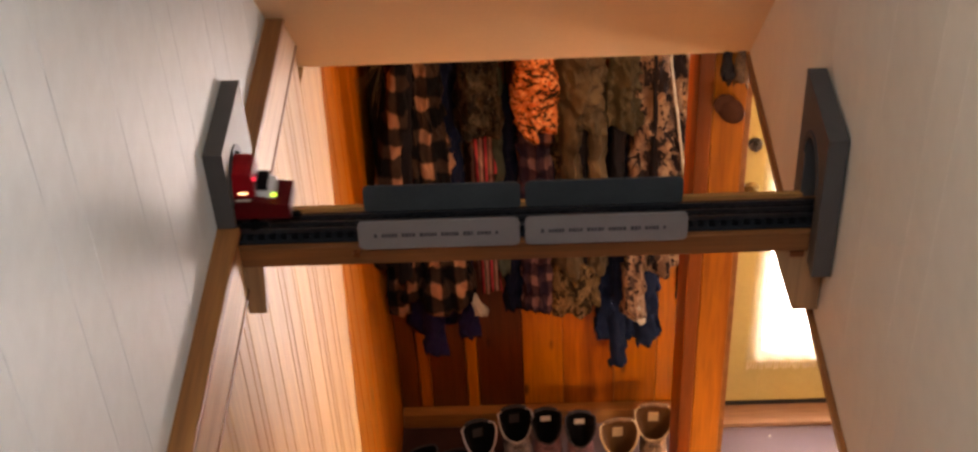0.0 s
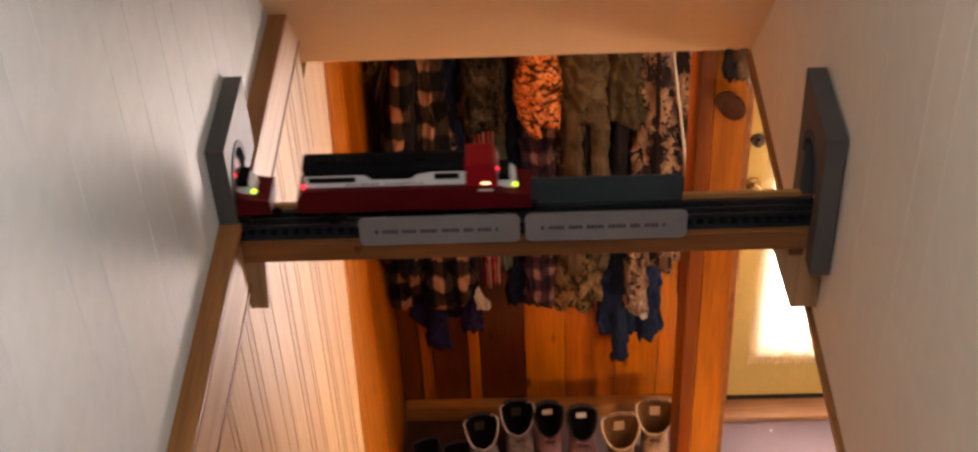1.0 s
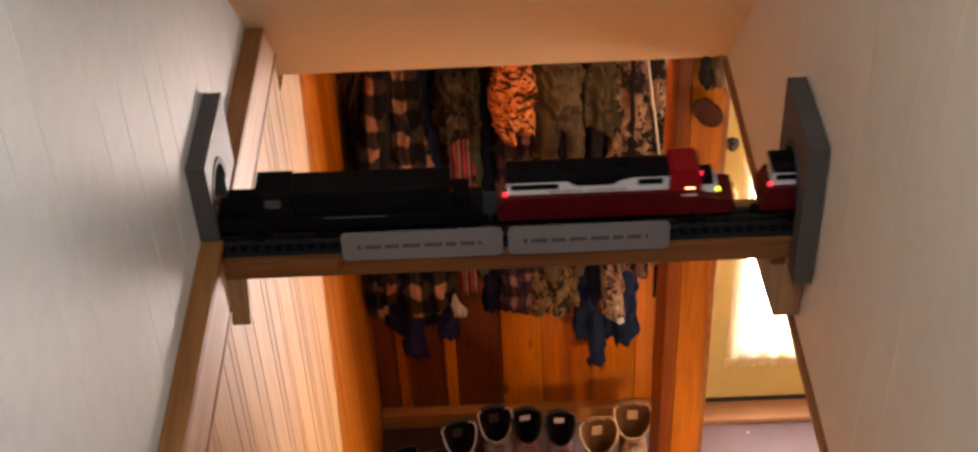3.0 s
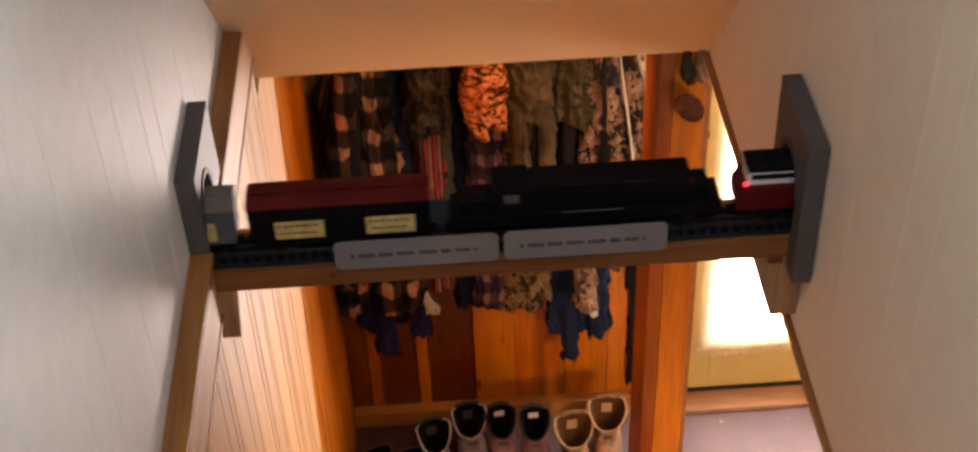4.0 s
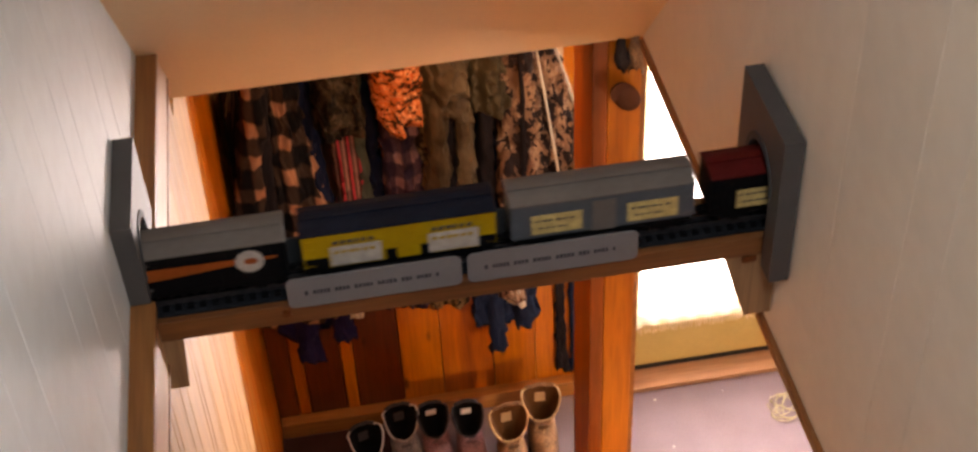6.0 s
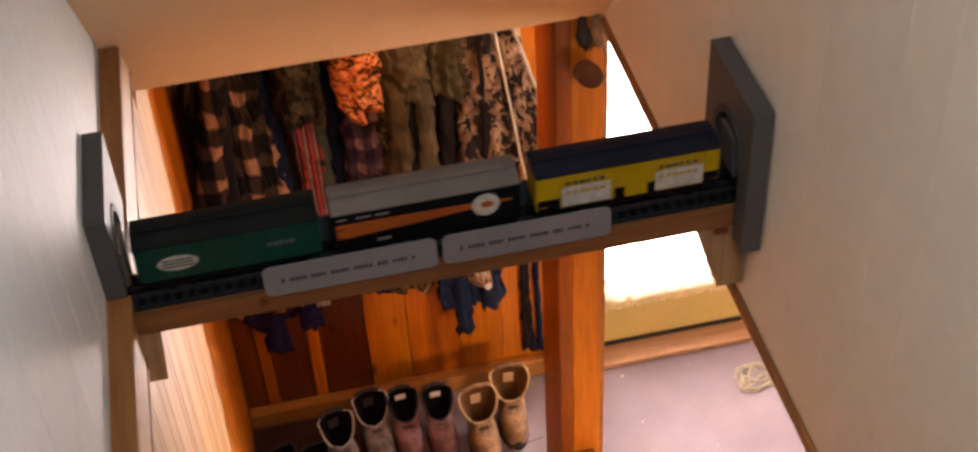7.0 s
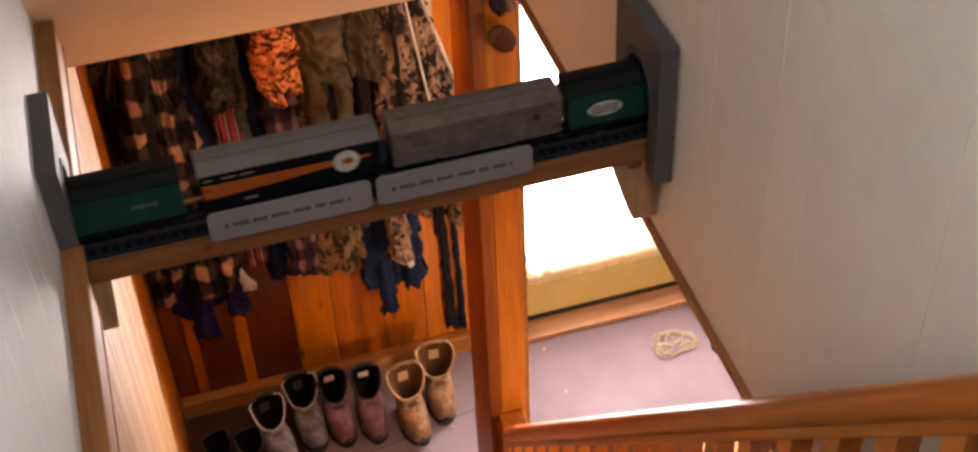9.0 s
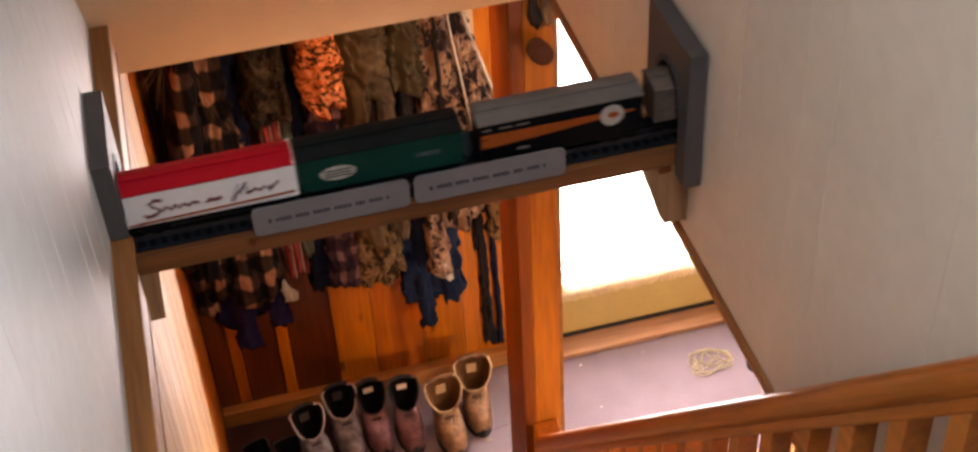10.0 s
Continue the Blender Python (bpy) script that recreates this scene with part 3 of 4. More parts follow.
def bars(e, name, mat, x0, x1, z, h, n, seed, out=0.0042):
    """Lettering too small to read: a row of short bars."""
    r = random.Random(seed)
    x = x0
    for k in range(n):
        wd = (x1 - x0) / n * r.uniform(0.45, 0.85)
        panel(e, name, mat, x, x + wd, z, z + h, out)
        x += (x1 - x0) / n


def disc(e, name, mat, cx, cz, rx, rz, out=0.0034, t=0.0012):
    bm = bmesh.new()
    prism(bm, [(cx + rx * math.cos(a), cz + rz * math.sin(a)) for a in (2 * math.pi * k / 28 for k in range(28))], 1, -W2 - out, -W2 - out + t)
    return part(name, bm, mat, e)


def car_red(L):
    e = boxcar(L, BLACK, DKRED, "model boxcar with dark red roof and black sides", plain=True)
    for x in (-0.103, 0.042):
        p = panel(e, "lettering_panel", LABELY, x, x + 0.078, 0.040, 0.074)
        bars(e, "lettering", INK, x + 0.004, x + 0.074, 0.064, 0.004, 7, 3, 0.0042)
        bars(e, "lettering", INK, x + 0.008, x + 0.066, 0.050, 0.003, 6, 5, 0.0042)
    return e


def car_grey(L):
    e = boxcar(L, CGREYD, CGREY, "grey model boxcar with cream lettering panels", plain=True)
    panel(e, "sliding_door", CGREY, -0.018, 0.018, 0.036, 0.094)
    for x in (-0.112, 0.036):
        panel(e, "lettering_panel", LABELY, x, x + 0.078, 0.044, 0.080)
        bars(e, "lettering", INK, x + 0.006, x + 0.07, 0.068, 0.004, 6, 8, 0.0042)
        bars(e, "lettering", INK, x + 0.012, x + 0.06, 0.054, 0.003, 5, 9, 0.0042)
    return e


def car_yellow(L):
    e = boxcar(L, YELLOW, NAVYBK, "yellow model boxcar with a black roof and pale panels", plain=True)
    for x0, x1 in ((-L / 2 + 0.002, -0.108), (-0.022, -0.006), (0.030, 0.046), (0.118, L / 2 - 0.002)):
        panel(e, "black_block", BLACK, x0, x1, 0.035, 0.056, 0.002)
    for x in (-0.105, 0.042):
        panel(e, "lettering_panel", LABELW, x, x + 0.076, 0.040, 0.076)
        bars(e, "lettering", YELLOW, x + 0.006, x + 0.07, 0.064, 0.005, 6, 11, 0.0042)
        bars(e, "lettering", INK, x + 0.006, x + 0.07, 0.082, 0.005, 6, 12, 0.0034)
    return e


def car_orange(L):
    e = boxcar(L, BLACK, CGREY, "black model boxcar with orange stripe and grey roof", plain=True, zb=0.030)
    bm = bmesh.new()
    prism(bm, [(-L / 2 + 0.003, 0.052), (-0.02, 0.060), (0.068, 0.068), (0.128, 0.0725), (0.128, 0.0755), (0.068, 0.078), (-L / 2 + 0.003, 0.080)], 1, -W2 - 0.0024, -W2 - 0.0010)
    part("stripe", bm, ORANGE, e, "tapering orange stripe")
    disc(e, "round_emblem", LABELW, 0.088, 0.072, 0.021, 0.021, 0.0034)
    disc(e, "emblem_centre", ORANGE, 0.090, 0.073, 0.010, 0.006, 0.0042)
    bars(e, "lettering", CGREY, -L / 2 + 0.006, -0.05, 0.090, 0.0026, 3, 14)
    bars(e, "lettering", CGREY, -0.08, -0.055, 0.040, 0.004, 1, 15)
    return e


def car_green(L):
    e = boxcar(L, GREEN, DKGRN, "dark green model boxcar with a white oval emblem", plain=True)
    disc(e, "oval_emblem", LABELW, -0.075, 0.066, 0.030, 0.014, 0.003)
    for dz in (-0.006, 0.0, 0.006):
        panel(e, "emblem_bar", GREEN, -0.098, -0.052, 0.0655 + dz, 0.0672 + dz, 0.0036)
    bars(e, "lettering", CGREYD, 0.058, 0.100, 0.066, 0.007, 5, 18, 0.003)
    return e


def car_weathered(L):
    e = boxcar(L, WEATHD, WEATH, "weathered tan-grey model boxcar with worn sides")
    disc(e, "brown_spot", DKRED, 0.098, 0.078, 0.006, 0.006, 0.003)
    bars(e, "lettering", WEATH, -0.11, -0.05, 0.06, 0.006, 5, 20, 0.002)
    bars(e, "lettering", WEATH, 0.045, 0.085, 0.06, 0.006, 3, 21, 0.002)
    return e


def car_redwhite(L):
    e = boxcar(L, SNOW, BRIGHTRED, "white model boxcar with bright red roof and script", plain=True)
    for pts, r in (
        ([(-0.076, 0.080), (-0.088, 0.083), (-0.098, 0.077), (-0.092, 0.069), (-0.082, 0.063), (-0.088, 0.054), (-0.102, 0.051), (-0.108, 0.056)], 0.0030),
        ([(-0.080, 0.057), (-0.071, 0.066), (-0.064, 0.058), (-0.057, 0.067), (-0.051, 0.058), (-0.044, 0.066), (-0.037, 0.059), (-0.028, 0.065), (-0.018, 0.062)], 0.0025),
        ([(-0.006, 0.059), (0.000, 0.064), (0.008, 0.061), (0.018, 0.064)], 0.0034),
        ([(0.034, 0.050), (0.040, 0.062), (0.048, 0.082), (0.046, 0.062), (0.060, 0.083), (0.060, 0.060), (0.066, 0.062)], 0.0026),
        ([(0.066, 0.061), (0.074, 0.068), (0.080, 0.061), (0.088, 0.069), (0.094, 0.062), (0.101, 0.070), (0.096, 0.056), (0.112, 0.073)], 0.0023),
    ):
        bm = bmesh.new()
        tube(bm, [(x, -W2 - 0.0010, z) for x, z in pts], r, 6)
        part("script_stroke", bm, SCRIPT, e)
    bm = bmesh.new()
    prism(bm, [(-L / 2 + 0.004, 0.038), (L / 2 - 0.004, 0.044), (L / 2 - 0.004, 0.0475), (-L / 2 + 0.004, 0.0415)], 1, -W2 - 0.0024, -W2 - 0.0006)
    part("line", bm, ORANGE, e)
    block("end_post", SNOW, L / 2 - 0.002, L / 2 + 0.0025, -W2, W2, 0.036, 0.104, parent=e)
    return e


def diesel(L):
    """A red, white and black road diesel; nose towards +x."""
    e = empty("diesel_locomotive")
    h = L / 2
    bm = bmesh.new()
    prism(bm, [(-h, 0.036), (-h, 0.060), (-h + 0.012, 0.080), (h - 0.075, 0.080), (h - 0.04, 0.068), (h, 0.062), (h, 0.036)], 1, -W2, W2)
    part("frame", bm, LRED, e, "dark red frame")
    bm = bmesh.new()
    box(bm, -h + 0.016, 0.086, -0.022, 0.022, 0.078, 0.111, 0.002)
    part("hood", bm, LWHITE, e, "white engine hood with black grilles")
    for x0, x1, z0, z1 in ((-h + 0.022, -0.092, 0.0905, 0.1005), (0.036, 0.076, 0.0925, 0.1035)):
        block("grille", BLACK, x0, x1, -0.0232, -0.021, z0, z1, parent=e)
    bm = bmesh.new()
    prism(bm, [(-h + 0.016, 0.1045), (-0.078, 0.1045), (-0.064, 0.0945), (-0.004, 0.0945), (0.008, 0.1030), (0.030, 0.1075), (0.086, 0.1075), (0.086, 0.1115), (-h + 0.016, 0.1115)], 1, -0.0229, -0.0210)
    part("upper_band", bm, BLACK, e, "black band with a notch along the hood")
    bars(e, "lettering", LETR, -0.108, -0.052, 0.0825, 0.0046, 7, 30, -0.0102)
    bars(e, "lettering", LETR, -0.044, 0.018, 0.0825, 0.0046, 8, 31, -0.0102)
    bm = bmesh.new()
    prism(bm, [(-0.0232, 0.111), (-0.0205, 0.1175), (-0.010, 0.1205), (0.010, 0.1205), (0.0205, 0.1175), (0.0232, 0.111)], 0, -h + 0.014, 0.088)
    part("hood_roof", bm, BLACK, e, "black hood roof")
    for k in range(3):
        bm = bmesh.new()
        bmesh.ops.create_cone(bm, cap_ends=True, segments=16, radius1=0.012, radius2=0.011, depth=0.004, matrix=Matrix.Translation((-0.145 + 0.036 * k, 0, 0.1222)))
        part("fan", bm, BLACK, e)
    block("exhaust", BLACK, 0.0, 0.024, -0.008, 0.008, 0.1195, 0.1245, parent=e)
    bm = bmesh.new()
    prism(bm, [(0.086, 0.078), (0.086, 0.121), (0.094, 0.1235), (0.128, 0.1235), (0.135, 0.116), (0.138, 0.100), (0.138, 0.078)], 1, -0.0285, 0.0285)
    cab = part("cab", bm, LREDB, e, "bright red cab")
    block("side_window", HEADL, 0.112, 0.126, -0.0295, -0.028, 0.084, 0.088, parent=cab)
    block("number_plate", LABELW, 0.106, 0.130, -0.0335, -0.0315, 0.073, 0.077, parent=cab)
    block("marker_lamp", REDL, 0.134, 0.1395, -0.020, -0.013, 0.104, 0.108, parent=cab)
    bm = bmesh.new()
    prism(bm, [(0.138, 0.066), (0.138, 0.094), (0.156, 0.091), (0.166, 0.082), (0.168, 0.066)], 1, -0.018, 0.018)
    nose = part("nose", bm, LWHITE, e, "white sloping nose with a dark top")
    block("nose_top", BLACK, 0.139, 0.158, -0.0192, 0.0192, 0.084, 0.0955, parent=nose)
    block("ditch_light", GREENL, 0.162, 0.1695, -0.022, -0.017, 0.073, 0.077, parent=nose)
    block("tail_lamp", REDL, -h + 0.010, -h + 0.0155, -0.028, -0.022, 0.082, 0.087, parent=e)
    block("fuel_tank", BLACK, -0.05, 0.05, -0.024, 0.024, 0.012, 0.036, parent=e, bev=0.004)
    for k in range(8):
        x = -h + 0.01 + k * (L - 0.1) / 7
        bm = bmesh.new()
        tube(bm, [(x, -W2 + 0.001, 0.06), (x, -W2 + 0.001, 0.086)], 0.0005, 5)
        part("stanchion", bm, GREYDK, e)
    truck(e, -h + 0.055)
    truck(e, h - 0.065)
    couplers(e, L)
    return tagged(e, "red, white and black model diesel locomotive with lit lamps", "locomotive", "locomotives of the model train")


def black_diesel(L):
    """An all-black hood unit, cab at its tail end."""
    e = empty("black_locomotive")
    h = L / 2
    bm = bmesh.new()
    box(bm, -h, h, -W2, W2, 0.034, 0.058, 0.002)
    part("frame", bm, BLACK, e)
    bm = bmesh.new()
    box(bm, -0.09, h - 0.05, -0.027, 0.027, 0.058, 0.108, 0.004)
    part("hood", bm, BLACK, e, "long black engine hood")
    for k in range(10):
        x = -0.07 + k * 0.024
        block("hood_door", BLACK, x, x + 0.02, -0.0278, -0.026, 0.064, 0.098, parent=e, bev=0.0004)
    bm = bmesh.new()
    box(bm, -0.15, -0.09, -W2, W2, 0.058, 0.108, 0.003)
    cab = part("cab", bm, BLACK, e)
    block("side_window", GREY, -0.132, -0.108, -W2 - 0.001, -W2 + 0.001, 0.082, 0.098, parent=cab)
    bm = bmesh.new()
    box(bm, -h + 0.016, -0.15, -0.022, 0.022, 0.058, 0.082, 0.004)
    part("short_hood", bm, BLACK, e)
    bm = bmesh.new()
    box(bm, h - 0.05, h - 0.02, -0.020, 0.020, 0.058, 0.088, 0.004)
    part("end_box", bm, BLACK, e)
    block("stripe", CGREYD, -0.04, 0.06, -W2 - 0.0006, -W2 + 0.001, 0.0555, 0.0575, parent=e)
    block("marker_lamp", LREDB, h - 0.0505, h - 0.048, -0.026, -0.021, 0.096, 0.101, parent=e)
    for k in range(9):
        x = -h + 0.02 + k * (L - 0.04) / 8
        bm = bmesh.new()
        tube(bm, [(x, -W2 + 0.001, 0.056), (x, -W2 + 0.001, 0.086)], 0.0006, 5)
        part("stanchion", bm, BLACK, e)
    block("fuel_tank", BLACK, -0.06, 0.06, -0.024, 0.024, 0.010, 0.034, parent=e, bev=0.004)
    truck(e, -h + 0.065)
    truck(e, h - 0.065)
    couplers(e, L)
    return tagged(e, "plain black model hood locomotive hauling boxcars", "locomotive", "locomotives of the model train")


SPEED = 0.392
TRAIN = []


def in_train(thing, x0, x1):
    """x0, x1: the thing's two ends along the track at the clip's start."""
    TRAIN.append((thing, (x0 + x1) / 2))


in_train(diesel(0.383), -0.761, -0.378)
in_train(diesel(0.383), -1.188, -0.805)
in_train(black_diesel(0.435), -1.648, -1.213)
in_train(car_red(0.288), -1.969, -1.681)
in_train(car_grey(0.284), -2.277, -1.993)
in_train(car_yellow(0.290), -2.590, -2.300)
in_train(car_orange(0.284), -2.898, -2.614)
in_train(car_green(0.272), -3.191, -2.919)
in_train(car_weathered(0.284), -3.488, -3.204)
in_train(car_orange(0.288), -3.797, -3.509)
in_train(car_green(0.276), -4.101, -3.825)
in_train(car_redwhite(0.280), -4.388, -4.108)


# ---- balustrade and post ----
def slope_z(y, z0=1.213, y0=1.955):
    return z0 + (y0 - y) * 1.2


bal = empty("balustrade")
tagged(bal, "varnished orange pine stair balustrade with square balusters", "balustrade")


def sloped(name, mat, x0, x1, top, thick, bev):
    bm = bmesh.new()
    ya, yb = 2.092, -0.05
    vs = []
    for y in (ya, yb):
        for x, dz in ((x0, top), (x1, top), (x1, top - thick), (x0, top - thick)):
            vs.append(bm.verts.new((x, y, slope_z(y) + dz)))
    for f in ((0, 1, 2, 3), (7, 6, 5, 4), (0, 4, 5, 1), (1, 5, 6, 2), (2, 6, 7, 3), (3, 7, 4, 0)):
        bm.faces.new([vs[i] for i in f])
    bmesh.ops.bevel(bm, geom=[e for e in bm.edges], offset=bev, segments=3, affect='EDGES', profile=0.5)
    turn = pose(0, 0, 0, -math.degrees(math.atan(1.2)))
    bm.transform(turn.inverted())
    ob = part(name, bm, mat, bal, "", True)
    ob.matrix_basis = turn
    return ob


sloped("handrail", PINE_RAIL, 0.398, 0.456, 0.0, 0.065, 0.014)
sloped("fillet", PINE_RAIL, 0.408, 0.446, -0.060, 0.030, 0.004)
sloped("shoe_rail", PINE_RAIL, 0.405, 0.450, -0.80, 0.05, 0.004)
y = 2.01
while y > 0.0:
    z = slope_z(y)
    bm = bmesh.new()
    prism(bm, [(y - 0.017, z - 0.84 + 0.0204), (y + 0.017, z - 0.84 - 0.0204), (y + 0.017, z - 0.075 - 0.0204), (y - 0.017, z - 0.075 + 0.0204)], 0, 0.410, 0.444)
    part("baluster", bm, PINE_RAIL, bal)
    y -= 0.105

post = empty("newel_post")
tagged(post, "tall varnished pine post standing from floor to ceiling", "post")
# the post's left face, built as a separate darker slab
block("side_board", POSTR, 0.396, 0.4305, 2.186, 2.276, 0, SZ, parent=post, label="dark red-brown slab along the post's left face", bev=0.003)
block("shaft", POSTW, 0.431, 0.506, 2.188, 2.276, 0, SZ, parent=post, bev=0.004)
block("jamb", PINE, 0.400, 0.528, 2.278, 2.395, 0, SZ, parent=post, bev=0.003)
block("edge_strip", TRIM, 0.507, 0.522, 2.206, 2.275, 0, SZ, parent=post, bev=0.002)
nw = block("newel_block", POSTW, 0.418, 0.492, 2.095, 2.184, 0, 1.000, parent=post, bev=0.006)


# ---- entrance door ----
door = empty("entrance_door")
structure(door, "cream painted entrance door with a large bright glass pane", "door")
DX0, DX1 = 0.745, 1.635
for x0, x1, z0, z1 in ((DX0, DX0 + 0.12, 0.035, 2.03), (DX1 - 0.12, DX1, 0.035, 2.03), (DX0 + 0.12, DX1 - 0.12, 0.035, 0.315), (DX0 + 0.12, DX1 - 0.12, 1.96, 2.03)):
    block("door_rail", DOORP, x0, x1, 3.405, 3.447, z0, z1, parent=door, bev=0.003)
pane = block("glass_pane", glassm, DX0 + 0.122, DX1 - 0.122, 3.428, 3.434, 0.317, 1.958, parent=door)
pane.visible_shadow = False
bm = bmesh.new()
bmesh.ops.create_cone(bm, cap_ends=True, segments=20, radius1=0.028, radius2=0.026, depth=0.008, matrix=Matrix.Translation((0.770, 3.401, 1.10)) @ Matrix.Rotation(math.pi / 2, 4, 'X'))
bmesh.ops.create_cone(bm, cap_ends=True, segments=12, radius1=0.010, radius2=0.010, depth=0.03, matrix=Matrix.Translation((0.770, 3.384, 1.10)) @ Matrix.Rotation(math.pi / 2, 4, 'X'))
bmesh.ops.create_uvsphere(bm, u_segments=18, v_segments=10, radius=0.026, matrix=Matrix.Translation((0.770, 3.358, 1.10)) @ Matrix.Diagonal((1, 0.75, 1, 1)))
part("door_knob", bm, BRASS, door, "worn brass door knob", True)
bm = bmesh.new()
bmesh.ops.create_cone(bm, cap_ends=True, segments=20, radius1=0.026, radius2=0.022, depth=0.014, matrix=Matrix.Translation((0.770, 3.398, 1.29)) @ Matrix.Rotation(math.pi / 2, 4, 'X'))
box(bm, 0.764, 0.776, 3.376, 3.394, 1.275, 1.305, 0.002)
part("deadbolt", bm, STEEL, door, "dark metal deadbolt")
block("sweep", RUBBER, DX0, DX1, 3.400, 3.4045, 0.024, 0.045, parent=door)
for x0, x1 in ((0.703, 0.742), (1.638, 1.658)):
    block("door_jamb", PINE, x0, x1, 3.392, 3.52, 0, 2.06, parent=door)
structure(block("threshold", WORN, 0.70, 1.66, 3.305, 3.52, 0.0, 0.022, bev=0.004), "worn wooden door threshold", "threshold")
structure(block("backdrop", glow("daylight_beyond", (0.86, 0.92, 1.08), 1.02), -1.5, 5.0, 4.6, 4.62, -3.0, 2.9), "bright hazy daylight outside the door", "backdrop")

cur = empty("lace_curtain")
tagged(cur, "cream lace curtain with a tasselled hem over the door glass", "curtain")
bm = bmesh.new()
NX, NZ = 120, 24
cx0, cx1, cz0, cz1 = 0.806, 1.610, 0.282, 1.95
grid = [[bm.verts.new((cx0 + (cx1 - cx0) * i / NX, 3.380 + 0.008 * math.sin(i * 0.62 + 0.2 * math.sin(j * 0.4)) + 0.003 * math.sin(i * 1.7), cz0 + (cz1 - cz0) * j / NZ + (0.003 * math.sin(i * 1.3) if j == 0 else 0)))
         for j in range(NZ + 1)] for i in range(NX + 1)]
for i in range(NX):
    for j in range(NZ):
        bm.faces.new((grid[i][j], grid[i + 1][j], grid[i + 1][j + 1], grid[i][j + 1]))
part("lace", bm, lacem, cur, "", True)
bm = bmesh.new()
rng = random.Random(9)
for k in range(70):
    x = cx0 + (cx1 - cx0) * (k + 0.5) / 70
    tube(bm, [(x, 3.378, 0.290), (x + rng.uniform(-0.002, 0.002), 3.374, 0.274), (x + rng.uniform(-0.004, 0.004), 3.376, 0.250 + rng.uniform(-0.008, 0.006))], 0.0035, 5)
tagged(part("tassel_fringe", bm, cloth("cream_fringe", (0.62, 0.52, 0.34)), cur, "cream tasselled fringe"), kind="stuff")
bm = bmesh.new()
tube(bm, [(0.79, 3.384, 1.955), (1.625, 3.384, 1.955)], 0.006, 8)
part("curtain_rod", bm, STEEL, cur)

# unseen disc added where the hall's warm fill light hangs
hl = empty("ceiling_lamp", pose(0.2, 2.62, SZ))
tagged(hl, "plain round disc added above the hall's warm fill light", "lamp")
bm = bmesh.new()
bmesh.ops.create_cone(bm, cap_ends=True, segments=24, radius1=0.15, radius2=0.12, depth=0.02, matrix=Matrix.Translation((0, 0, -0.012)))
part("base", bm, SIGNG, hl)


# ---- garments ----
rod = tagged(block("coat_rail", PINE_FLAT, -0.510, 0.70, 3.345, 3.404, 1.96, 2.03, bev=0.004), "pine peg rail holding the hanging coats", "coat rail")


def drape(bm, cx, cy, w0, w1, d0, d1, z0, z1, folds, amp, seed, hem=0.012, lean=0.0, n=112, rows=60, squash=2.4):
    """A hanging piece of cloth: rounded outline, folds that deepen towards the hem."""
    r = random.Random(seed)
    ph = [r.uniform(0, 6.28) for _ in range(4)]
    rings = []
    for j in range(rows + 1):
        t = j / rows
        z = z0 + (z1 - z0) * t
        w, d = w0 + (w1 - w0) * t, d0 + (d1 - d0) * t
        ring = []
        for k in range(n):
            a = 2 * math.pi * k / n
            ca, sa = math.cos(a), math.sin(a)
            q = (abs(ca) ** squash + abs(sa) ** squash) ** (-1 / squash)
            f = 1 + amp * (0.35 + 0.65 * t) * (math.sin(folds * a + ph[0] + 1.3 * t) + 0.5 * math.sin((folds * 2 + 1) * a + ph[1] - t) + 0.3 * math.sin(3 * a + ph[2] + 5 * t))
            x, y = cx + lean * t + w / 2 * q * ca * (0.75 + 0.25 * f), cy + d / 2 * q * sa * f
            wr = min(1.0, w / 0.09) * (0.014 * noise.noise((x * 13 + seed, y * 13, z * 11)) + 0.012 * noise.noise((x * 34 + z * 14, y * 30 + seed, z * 30 - x * 12)) + 0.005 * noise.noise((x * 70, y * 70, z * 60 + seed)) - 0.016 * abs(noise.noise((x * 24 + seed * 3 + z * 9, y * 20, z * 15 - x * 10))) + 0.003)
            zz = z + (hem * (math.sin(folds * a * 0.5 + ph[3]) + 0.6 * math.sin(5 * a + ph[1])) if t > 0.9 else 0)
            ring.append((x + wr, y - wr * 1.6, zz))
        rings.append(ring)
    top = [(cx + (p[0] - cx) * 0.35, cy + (p[1] - cy) * 0.4, z0 + 0.035) for p in rings[0]]
    inner = [(cx + lean + (p[0] - cx - lean) * 0.82, cy + (p[1] - cy) * 0.7, p[2] + 0.02) for p in rings[-1]]
    loft(bm, [top] + rings + [inner])


